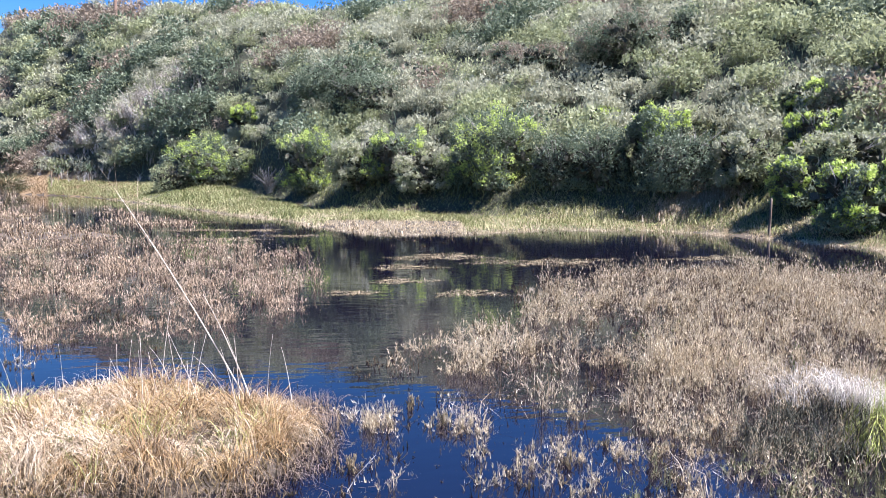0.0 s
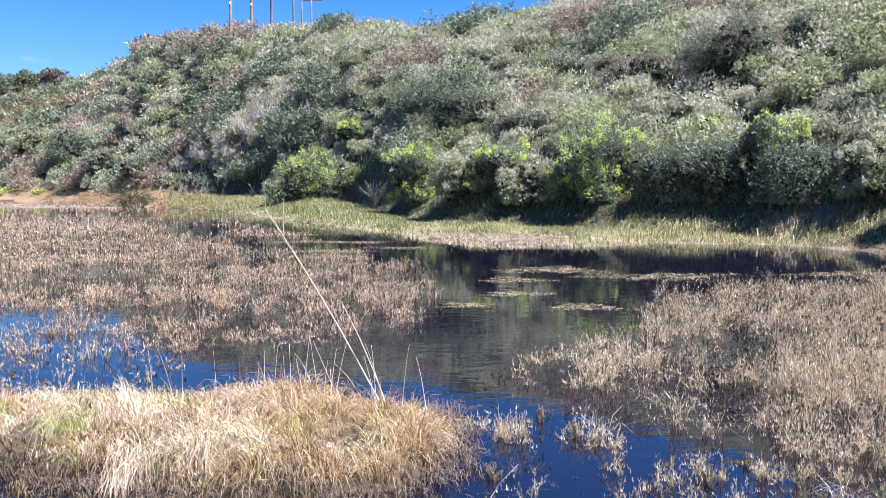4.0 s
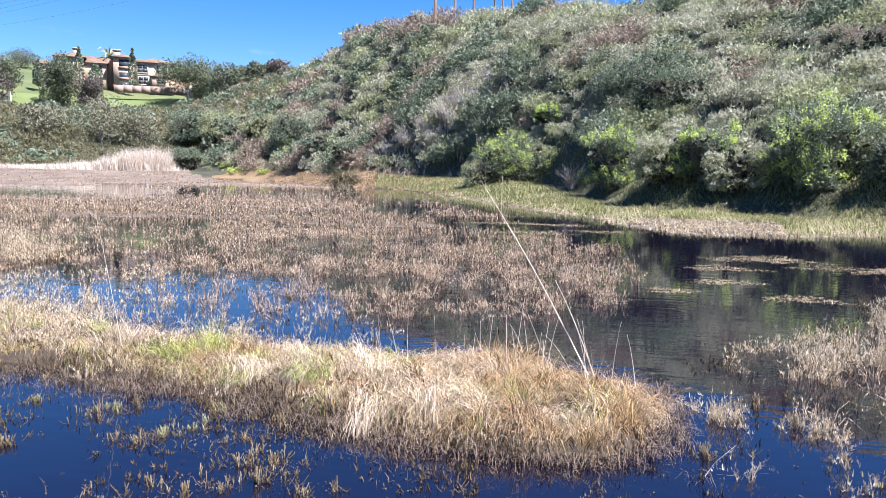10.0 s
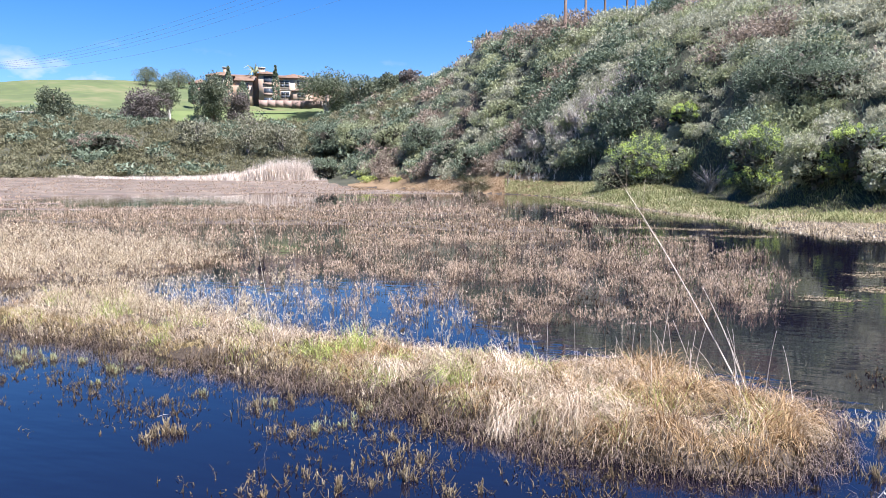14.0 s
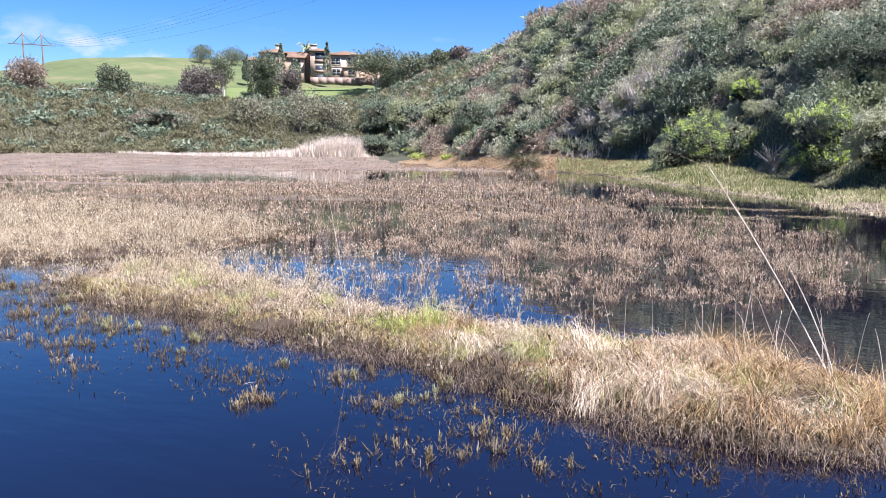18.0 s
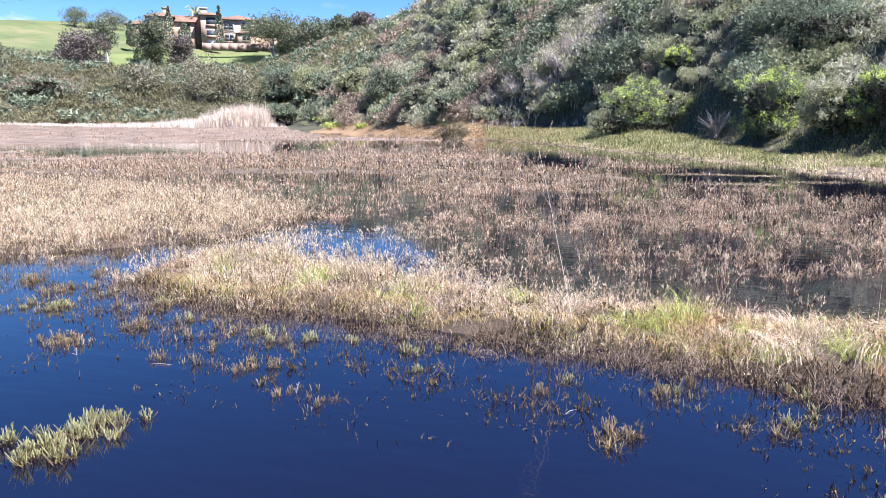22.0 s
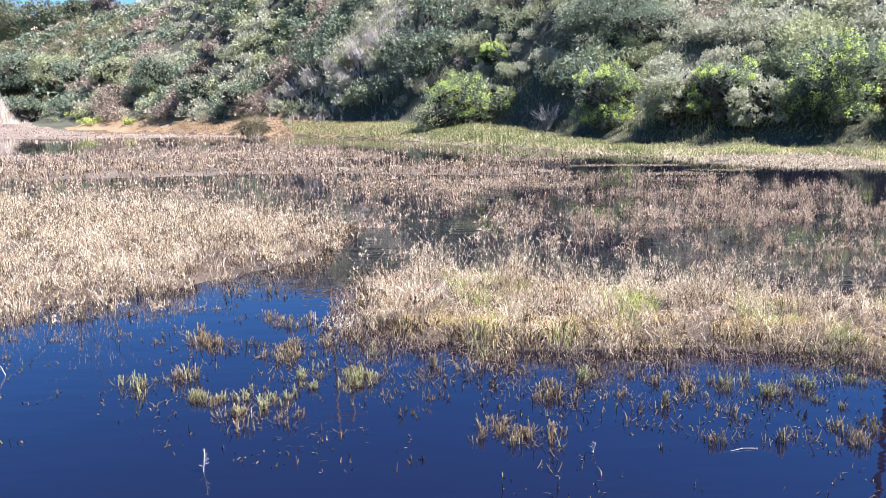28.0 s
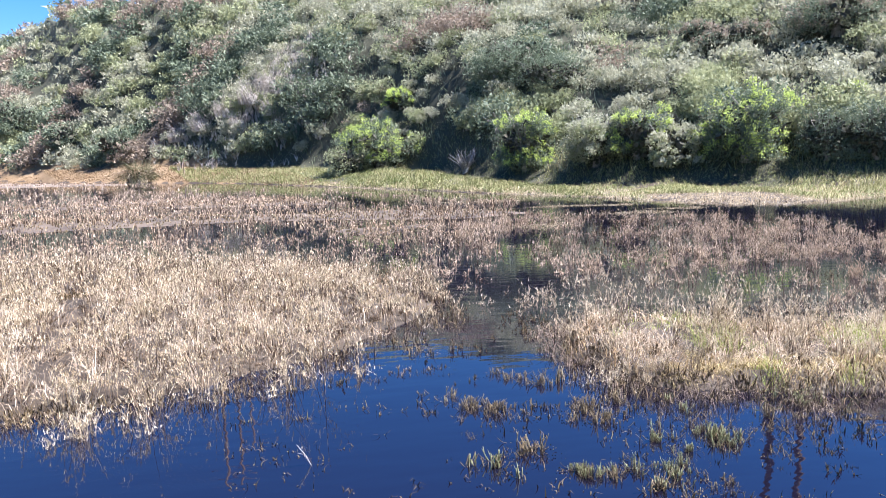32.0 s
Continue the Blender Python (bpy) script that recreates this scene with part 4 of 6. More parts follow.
field("pickleweed_stand", RIGHT, 34, 0.4, 0.33, "dense pale dry pickleweed standing in the shallow water", 61, stems0=24)
field("pickleweed_stand", [(3.4, 5.6), (4.2, 8), (5.4, 12), (9, 14.4), (13, 12.8), (17, 9), (15, 4), (8, 3), (5, 4.2)], 20, -0.9, 0.36, "thick pale pickleweed and dead stems on the shallow bank", 91, stems0=24)
field("pickleweed_stand", LEFT, 15, -1.1, 0.37, "tall pale dry pickleweed and grass on a muddy flat", 62, low=-0.45)
field("pickleweed_stand", MID, 26, 0.22, 0.27, "brown dry pickleweed in broken patches over dark water", 63, "pickleweed_rosy", stems0=22, flat=0.5)
field("pickleweed_stand", ISLAND, 15, 0.1, 0.27, "dry pickleweed among grass on the low bar", 64)
field("pickleweed_stand", [(-10.5, 8.0), (-9.9, 6.9), (-8.4, 6.7), (-6.6, 6.9), (-5.4, 7.4), (-6.2, 8.4), (-8, 9), (-9.6, 9.6)], 22, 0.1, 0.42, "tall pale pickleweed bushes at the end of the bar", 85, stems0=34, grain=0.9)
field("drowned_clumps", [(0.9, 5.7), (1.5, 4.6), (2.6, 4.0), (4.4, 3.4), (5.0, 4.6), (3.2, 5.6), (1.9, 6.6), (1.2, 6.6)], 34, 0.45, 0.19, "knobbly brown pickleweed clumps standing in blue water", 81, stems0=30, grain=0.7)
field("pickleweed_stand", [(2.7, 4.75), (3.3, 4.1), (4.2, 3.6), (5.2, 4.2), (4.3, 4.75), (3.7, 5.05), (3.2, 5.2)], 30, -0.25, 0.2, "stubby yellow-green pickleweed at the water's edge", 92, "pickleweed_green", stems0=26, grain=0.7)
field("inlet_stubs", [(-12.8, 8.2), (-10.2, 7.6), (-9.6, 9.8), (-10.6, 11.2), (-12, 10.4)], 40, 0.1, 0.1, "dark wet stubs in the muddy inlet", 84, "pickleweed_wet", 1.3, 12, 0.8)
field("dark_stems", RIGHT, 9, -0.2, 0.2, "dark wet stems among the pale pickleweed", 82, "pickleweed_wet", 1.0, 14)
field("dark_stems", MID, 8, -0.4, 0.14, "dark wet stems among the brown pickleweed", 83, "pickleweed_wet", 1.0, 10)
field("low_tangle", [p for p in LEFT if p[0] > -22] + [(-22, 9)], 15, -2.5, 0.13, "low brown tangle of dead stems over the mud", 88, "pickleweed_stem", 1.3, 16, low=-0.7, tilt=0.8)
field("low_tangle", RIGHT, 9, -0.6, 0.1, "low brown tangle of dead stems in the shallows", 89, "pickleweed_stem", 1.3, 14, tilt=0.8)
field("low_tangle", MID, 10, -0.3, 0.07, "flat brown dead stems on the dark water", 90, "pickleweed_stem", 1.4, 12, tilt=0.9)
field("pool_plants", [(-11, 10.8), (-10, 9.2), (-5.5, 8.0), (-2.5, 7.6), (-1, 8.5), (-2.6, 9.2), (-6.5, 10.2), (-8, 12.6), (-10.8, 12)], 30, -0.15, 0.22, "thin dry plants standing in a small blue pool", 70, stems0=12, grain=1.1)
field("pickleweed_green_tips", ISLAND, 5, 0.2, 0.2, "greenish pickleweed shoots along the bar", 66, "pickleweed_green", 1.0, 18)
NEAR_FAR = [(-13, 14.5), (-10.8, 11.6), (-8, 12.3), (-7.5, 14), (-8.5, 19.5), (-5, 22.5), (-1.5, 22.5), (-2.6, 28), (-8, 38), (-22, 38), (-36, 34), (-33, 20), (-20, 17)]
field("marsh_patches", NEAR_FAR, 17, -0.25, 0.24, "broken patches of low brown marsh plants over dark wet mud", 86, "pickleweed_rosy", 1.5, 14, 2.0, 0.4)
field("low_weed", NEAR_FAR, 14, -1.2, 0.07, "flat yellowish weed between the marsh plants", 87, "weed_mat", 2.2, 12, 1.6, 0.3, tilt=0.9, stem="weed_mat")
field("far_marsh", [p for p in FAR if p[1] > 24 or p[0] < -30] + [(-30, 25), (-12, 30), (-6, 33)], 9, -0.9, 0.19, "wide brown flat of low dry marsh plants with narrow pools", 65, "marsh_far", 2.0, 14, 3.2, 0.22, stem="marsh_far")
CHANNEL = [(-1.0, 23), (2.0, 15.5), (4.5, 14.8), (8.7, 15.0), (12, 13.2), (16, 16), (15, 22), (9, 25), (4, 26), (1, 27), (-2.5, 36), (-9, 43)]
field("channel_plants", CHANNEL, 9, 0.0, 0.1, "low brown water plants floating in the dark channel", 67, "pickleweed_wet", 1.6, 12, 2.5, 0.3)
field("shallow_stubs", [(-11, 5.5), (-9, 4.6), (-1, 3.9), (1.6, 5), (1.8, 9), (-4, 9.2), (-11, 10)], 24, -0.05, 0.09, "short dark wet stubs of drowned marsh plants", 68, "pickleweed_wet", 1.6, 7, 1.0)
n_ = 4600
az = rng.uniform(-14, 44, n_)
r = np.interp(az, FRONT_AZ, FRONT_R) + 0.8 * waves(az * 0.5, az, 1.5, 41) - 0.8 + rng.uniform(0, 1, n_) ** 1.3 * np.interp(az, [-14, -3, 2, 12, 20, 40], [1.5, 3, 9, 7.5, 3, 2])
x, y = np.sin(np.radians(az)) * r, np.cos(np.radians(az)) * r
ok = (ground(x, y) < 0.5) & (waves(x, y, 1.4, 42) > -0.9)
x, y = x[ok], y[ok]
shore_mesh, _ = tufts(x, y, np.full(len(x), 6), rng.uniform(0.06, 0.2, len(x)), np.full(len(x), 0.24), np.full(len(x), 0.022), 1, 0.7)
tagged(laid("shore_plants", *shore_mesh, "pickleweed_dry"), "pinkish-tan low dead plants fringing the far waterline", "marsh plant", kind="stuff")

# straw grass bar: standing, lying and green blades
BAR = [(0.95, 6.3), (0.65, 5.3), (-0.2, 5.0), (-1.0, 5.0), (-1.8, 5.35), (-2.9, 5.8), (-4.2, 6.0), (-4.4, 7.2), (-3.0, 7.3), (-2, 7.2), (-0.6, 7.3), (0.5, 6.9)]


def grass(name, poly, per_m2, gap, low, high, lean, sway, heading, turn_sd, mat, label, seed, width=0.0055, segs=3, grain=0.8):
    """Blades in small fountains, all leaning out of their clump and a little with the wind."""
    cx, cy = scatter(poly, per_m2 / 34, gap, 0.2, grain, seed)
    k = np.repeat(np.arange(len(cx)), 34)
    n_ = len(k)
    a, q = rng.uniform(0, 6.28, n_), 0.11 * np.sqrt(rng.uniform(0, 1, n_))
    x, y = cx[k] + np.sin(a) * q, cy[k] + np.cos(a) * q
    tall = rng.uniform(0.55, 1.2, len(cx))[k]
    h = rng.uniform(low, high, n_) * tall * (1 + 0.5 * waves(x, y, 0.5, seed + 3)) * (0.3 + 0.7 * smooth(0.0, 0.5, edge_dist(poly, x, y)))
    swirl = heading + 1.9 * waves(x, y, 0.6, seed + 5)
    head = np.where(rng.uniform(size=n_) < 0.6, a + rng.normal(0, 0.5, n_), swirl + rng.normal(0, turn_sd, n_))
    v, f = blades(np.stack([x, y, np.maximum(ground(x, y), -0.02) - 0.02], -1), h, width * rng.uniform(0.6, 1.4, n_), np.abs(rng.normal(lean, sway, n_)) + 1.5 * q, head, segs)
    return tagged(laid(name, v, f, mat), label, "grass", kind="stuff")


def tussocks(name, spots, per, reach, mat, label, rise=0.0, width=0.0058, spin=0.55):
    """Fountains of long arching blades: x, y, radius, height, the way they fall and how far they lie down."""
    out = []
    for x0, y0, rad, tall, fall, lie in spots:
        n_ = int(1.35 * per * rad / 0.3)
        a, q = rng.uniform(0, 6.28, n_), rad * np.sqrt(rng.uniform(0, 1, n_))
        x, y = x0 + np.sin(a) * q, y0 + np.cos(a) * q
        on = trodden(x, y)
        x, y, a, q, n_ = x[on], y[on], a[on], q[on], int(on.sum())
        own = a + rng.normal(0, 0.5, n_)
        swept = fall + 1.3 * waves(x, y, 0.35, 171) + rng.normal(0, spin, n_)
        head = np.where(rng.uniform(size=n_) < lie, swept, own)
        lean = np.abs(rng.normal(0.3 + 0.75 * lie, 0.3, n_)) + 0.7 * q / rad * (1 - 0.4 * lie)
        z = np.maximum(ground(x, y), -0.02) - 0.02 + rise * rng.uniform(0, 1, n_)
        out.append(blades(np.stack([x, y, z], -1), reach * tall * rng.uniform(0.4, 1.12, n_), 0.76 * width * rng.uniform(0.55, 1.4, n_), lean, head, 4, 0.75))
    return tagged(laid(name, *merged(out), mat), label, "grass", kind="stuff")


def bar_spots(x_lo, x_hi, count, rad, tall, fall, lie, poly=None, deep=9.0):
    spots = []
    while len(spots) < count:
        x0, y0 = rng.uniform(x_lo, x_hi), rng.uniform(5.0, 7.4 if poly is None else 9.5)
        e = float(edge_dist(poly or BAR, np.array(x0), np.array(y0)))
        if 0.19 < e < deep and (deep > 5 or y0 < np.interp(x0, [-10, -7, -4], [7.9, 7.0, 6.6])):
            spots.append((x0, y0, rad * rng.uniform(0.6, 1.3), tall * rng.uniform(0.6, 1.3) * (0.6 + 0.4 * min(1, e / 0.5)), fall + rng.normal(0, 1.1), lie * rng.uniform(0.5, 1.1)))
    return spots


tussocks("straw_grass", bar_spots(-0.8, 0.95, 34, 0.11, 0.46, 2.4, 0.2), 230, 1.0, "straw", "golden dry grass tussocks standing at the end of the bar", width=0.0075)
tussocks("rusty_grass", bar_spots(-0.8, 0.9, 26, 0.12, 0.26, 2.8, 0.5), 260, 1.0, "pickleweed_stem", "rusty brown stems among the golden grass", width=0.0075)
tussocks("fallen_grass", bar_spots(-3.0, -0.3, 46, 0.13, 0.36, -1.9, 1.0), 210, 1.0, "thatch", "long pale dry grass swept flat over the bar in swirls", 0.08, 0.008, 0.25)
tussocks("fallen_grass", bar_spots(-4.3, 0.7, 36, 0.12, 0.3, 2.9, 0.9), 200, 1.0, "thatch", "pale dry grass lying over the bar", 0.05, 0.0075, 0.3)
tussocks("straw_grass", bar_spots(-4.4, -0.6, 36, 0.11, 0.3, -2.2, 0.6), 200, 1.0, "straw", "golden dry grass lying on the middle of the bar", 0.03, 0.0075)
tussocks("rusty_grass", bar_spots(-4.2, -0.5, 30, 0.13, 0.18, 3.0, 0.7), 240, 1.0, "pickleweed_stem", "dark brown stems under the fallen grass", width=0.0075)
tussocks("yellow_grass", bar_spots(-4.6, -0.4, 26, 0.12, 0.3, 0.3, 0.3), 170, 1.0, "grass_green", "yellow-green grass along the back of the bar", width=0.007)
tussocks("pale_grass", bar_spots(-10.3, -4.2, 48, 0.1, 0.38, 2.6, 0.25, ISLAND), 130, 1.0, "thatch", "pale upright grass tussocks along the narrow bar", width=0.007)
tussocks("ochre_grass", bar_spots(-10.3, -3.5, 70, 0.13, 0.24, 2.6, 1.4, ISLAND, 0.7), 110, 1.0, "ochre_straw", "yellowish grass lying flat along the front edge of the bar", 0.02, 0.007, 0.9)
tussocks("rusty_grass", bar_spots(-10.2, -4.2, 50, 0.13, 0.15, 3.0, 0.7, ISLAND), 150, 1.0, "pickleweed_stem", "dark brown dead stems low on the narrow bar", width=0.0075)
grass("bar_green_grass", ISLAND, 620, 0.3, 0.12, 0.34, 0.35, 0.25, 0.0, 1.6, "grass_green", "fresh green and yellow grass blades on the bar", 74)
grass("bar_pale_grass", [(-4.0, 6.0), (-6, 6.25), (-7, 6.45), (-9.0, 6.5), (-10.2, 7.1), (-10.5, 8.2), (-9.7, 9.2), (-7.9, 8.3), (-4.0, 7.4)], 800, 0.25, 0.08, 0.28, 0.8, 0.4, -1.0, 1.4, "thatch", "pale dry grass along the narrow bar", 75)
grass("flat_dry_grass", [p for p in LEFT if p[0] > -20] + [(-20, 9)], 300, -0.5, 0.15, 0.4, 0.6, 0.35, 0.0, 1.6, "thatch", "pale dry grass through the marsh flat", 76)
grass("stand_dry_grass", RIGHT, 80, -0.3, 0.15, 0.36, 0.6, 0.35, 0.0, 1.6, "thatch", "pale dry stems among the pickleweed", 77)

# dark edge band: wet roots, with the edge's own shade put into the colour
for nm, poly, gp in (("wet_fringe", ISLAND, -0.8), ("wet_fringe", [p for p in LEFT if p[0] > -20] + [(-20, 9)], -0.8)):
    x, y = scatter(poly, 1100, gp, -0.3, 0.7, 78)
    near = edge_dist(poly, x, y) < 0.24
    x, y = x[near], y[near]
    v, f = blades(np.stack([x, y, np.maximum(ground(x, y), -0.03) - 0.02], -1), rng.uniform(0.06, 0.2, len(x)), np.full(len(x), 0.011), np.abs(rng.normal(0.85, 0.4, len(x))), rng.uniform(0, 6.28, len(x)), 2)
    tagged(laid(nm, v, f, "pickleweed_wet"), "dark wet stems and roots along the muddy edge, its shade also in their colour", "marsh plant", kind="stuff")

# the dark roots also stand for the shade under the overhanging straw
for mat, dens, txt in (("thatch", 800, "pale straw hanging over the edge of the bar"), ("straw", 600, "golden straw hanging over the edge of the bar"), ("bark", 1500, "dark brown roots and dead stems under the edge of the bar, also standing for its shade")):
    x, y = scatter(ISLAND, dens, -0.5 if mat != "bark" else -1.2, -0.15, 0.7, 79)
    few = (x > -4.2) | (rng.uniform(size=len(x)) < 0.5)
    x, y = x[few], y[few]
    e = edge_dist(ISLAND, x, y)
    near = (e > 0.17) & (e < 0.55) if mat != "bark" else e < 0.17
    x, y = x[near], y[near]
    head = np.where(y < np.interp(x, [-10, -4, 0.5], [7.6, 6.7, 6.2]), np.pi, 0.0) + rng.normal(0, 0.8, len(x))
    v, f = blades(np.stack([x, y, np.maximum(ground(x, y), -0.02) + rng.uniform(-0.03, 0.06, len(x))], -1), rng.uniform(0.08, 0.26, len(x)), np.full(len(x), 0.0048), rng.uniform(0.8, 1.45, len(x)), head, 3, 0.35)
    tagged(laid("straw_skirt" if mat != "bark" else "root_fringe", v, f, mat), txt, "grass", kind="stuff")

# undergrowth between the shrubs
ux, uy = slope_spots(60000, -31, 60, 3.0, 6)
v, f = blades(np.stack([ux, uy, ground(ux, uy) - 0.03], -1), rng.uniform(0.3, 0.8, len(ux)), np.full(len(ux), 0.08), np.abs(rng.normal(0.5, 0.3, len(ux))), rng.uniform(0, 6.28, len(ux)), 1)
# the dark leaf colour puts the shade between shrubs into the blades
tagged(laid("undergrowth", v, f, "scrub_dark"), "herbs and grass between the shrubs, coloured dark for the shade in the gaps", "grass", kind="stuff")

ux, uy = vale_spots(46000)
uz = ground(ux, uy)
ok = (uz > 0.3) & ~((np.hypot(ux, uy) > 250) & (np.degrees(np.arctan2(ux, uy)) > -43))
ux, uy, uz = ux[ok], uy[ok], uz[ok]
v, f = blades(np.stack([ux, uy, uz - 0.03], -1), rng.uniform(0.5, 1.5, len(ux)), np.full(len(ux), 0.3), np.abs(rng.normal(0.5, 0.3, len(ux))), rng.uniform(0, 6.28, len(ux)), 1)
tagged(laid("undergrowth", v, f, "far_scrub"), "grey-green herbs between the shrubs of the far slope", "grass", kind="stuff")

# bank grass along the far shore
n_ = 52000
az = rng.uniform(-16, 46, n_)
lo, hi = np.interp(az, FRONT_AZ, FRONT_R), np.interp(az, AZ, SHORE) + 8
r = lo - 0.3 + rng.uniform(0, 1, n_) ** 0.9 * (hi - lo)
r = np.maximum(r, np.interp(az, [-2, 2, 12, 18], [0, 31, 30, 0]) + rng.uniform(0, 2, n_))
x, y = np.sin(np.radians(az)) * r, np.cos(np.radians(az)) * r
z = ground(x, y)
ok = (z > -0.02) & (z < 4.6)
x, y, z = x[ok], y[ok], z[ok]
v, f = blades(np.stack([x, y, z - 0.03], -1), rng.uniform(0.2, 0.5, len(x)) * (1 + 0.5 * waves(x, y, 1.6, 33)), np.full(len(x), 0.026), np.abs(rng.normal(0.95, 0.35, len(x))), 3.5 + 1.4 * waves(x, y, 2, 34) + rng.normal(0, 0.45, len(x)), 2)
tagged(laid("bank_grass", v, f, "bank_grass"), "green and straw grass sloping down to the far waterline", "grass", kind="stuff")
n_ = 26000
az = rng.uniform(-18, 0, n_)
lo = np.interp(az, FRONT_AZ, FRONT_R)
r = lo + rng.uniform(0, 1, n_) * (np.interp(az, AZ, SHORE) - lo)
x, y = np.sin(np.radians(az)) * r, np.cos(np.radians(az)) * r
z = ground(x, y)
ok = (z > -0.02) & (z < 4.5)
x, y, z = x[ok], y[ok], z[ok]
v, f = blades(np.stack([x, y, z - 0.03], -1), rng.uniform(0.1, 0.45, len(x)) * (1 + 0.6 * waves(x, y, 2.2, 35)), np.full(len(x), 0.04), np.abs(rng.normal(0.7, 0.35, len(x))), 3.4 + rng.normal(0, 0.9, len(x)), 2)
tagged(laid("bank_grass", v, f, "bank_grass"), "green grass strip along the far waterline", "grass", kind="stuff")
n_ = 24000
az = rng.uniform(-30, -12, n_)
lo = np.interp(az, FRONT_AZ, FRONT_R)
r = lo + rng.uniform(0, 1, n_) * (np.interp(az, AZ, SHORE) + 4 - lo)
x, y = np.sin(np.radians(az)) * r, np.cos(np.radians(az)) * r
z = ground(x, y)
ok = (z > -0.02) & (z < 3.0)
x, y, z = x[ok], y[ok], z[ok]
v, f = blades(np.stack([x, y, z - 0.03], -1), rng.uniform(0.1, 0.35, len(x)), np.full(len(x), 0.06), np.abs(rng.normal(1.0, 0.3, len(x))), rng.uniform(0, 6.28, len(x)), 2)
tagged(laid("bank_stubble", v, f, "bare_bank"), "orange-brown dry stubble on the bare bank", "grass", kind="stuff")

for x0, y0, sx, sy in ((14.8, 27.0, 0.8, 0.5), (15.9, 26.3, 0.5, 0.5)):
    n_ = int(1500 * sx)
    x, y = x0 + rng.normal(0, sx, n_), y0 + rng.normal(0, sy, n_)
    v, f = blades(np.stack([x, y, ground(x, y) + rng.uniform(0, 0.2, n_)], -1), rng.uniform(0.3, 0.7, n_), np.full(n_, 0.022), rng.uniform(1.0, 1.7, n_), 3.4 + rng.normal(0, 0.7, n_), 2)
    tagged(laid("fallen_straw", v, f, "thatch"), "pale heap of fallen straw on the grassy bank", "grass", kind="stuff")

# floating mats in the channel
MATS_AT = [(-2.1, 23.5, 1.2, 0.3), (0.0, 24.6, 1.0, 0.25), (3.7, 18.1, 1.0, 0.4), (5.9, 16.7, 1.4, 0.4), (2.6, 16.2, 0.6, 0.25), (-3.4, 27.3, 1.4, 0.3), (-5.6, 31.3, 1.6, 0.35), (-6.5, 20.6, 1.0, 0.4), (1.3, 12.9, 0.35, 0.15), (10.5, 17.0, 1.1, 0.3), (2.3, 14.2, 0.5, 0.2), (3.3, 12.6, 0.5, 0.2), (-1.5, 27.0, 0.9, 0.25)]
for x, y, rx, ry in MATS_AT:
    rx, ry = rx * 1.1, ry * 1.7
    ob = empty("floating_mat", x, y, 0.0, "yellow-brown mat of floating weed on dark water", "weed mat", "floating weed mats in the channel")
    n_ = int(4200 * rx * ry) + 400
    a, q = rng.uniform(0, 6.28, n_), np.sqrt(rng.uniform(0, 1, n_))
    q = q * (1 + 0.35 * np.sin(3 * a + x) + 0.25 * np.sin(7 * a + y))
    c = np.stack([np.cos(a) * q * rx, np.sin(a) * q * ry, rng.uniform(0.0, 0.01, n_)], -1)
    c = c[waves(c[:, 0] + x, c[:, 1] * 2 + y, 0.3, 91) > -0.5]
    flat, leaf_faces = flakes(c, 0.03 * rng.uniform(0.4, 1.6, len(c)), rng.normal(size=(len(c), 3)) * [1, 1, 0.05], 3.2)
    flat[:, 2] = 0.005 + flat[:, 2] * 0.25
    weed = part("weed", (flat, leaf_faces), "weed_mat", ob)
    weed["kind"] = "stuff"
    m_ = int(70 * rx)
    a, q = rng.uniform(0, 6.28, m_), np.sqrt(rng.uniform(0, 1, m_))
    shoot = part("greenery", blades(np.stack([np.cos(a) * q * rx, np.sin(a) * q * ry, 0 * a - 0.02], -1), rng.uniform(0.02, 0.09, m_), np.full(m_, 0.014), rng.uniform(0, 0.6, m_), a, 2), "pickleweed_dry", ob)
    shoot["kind"] = "stuff"

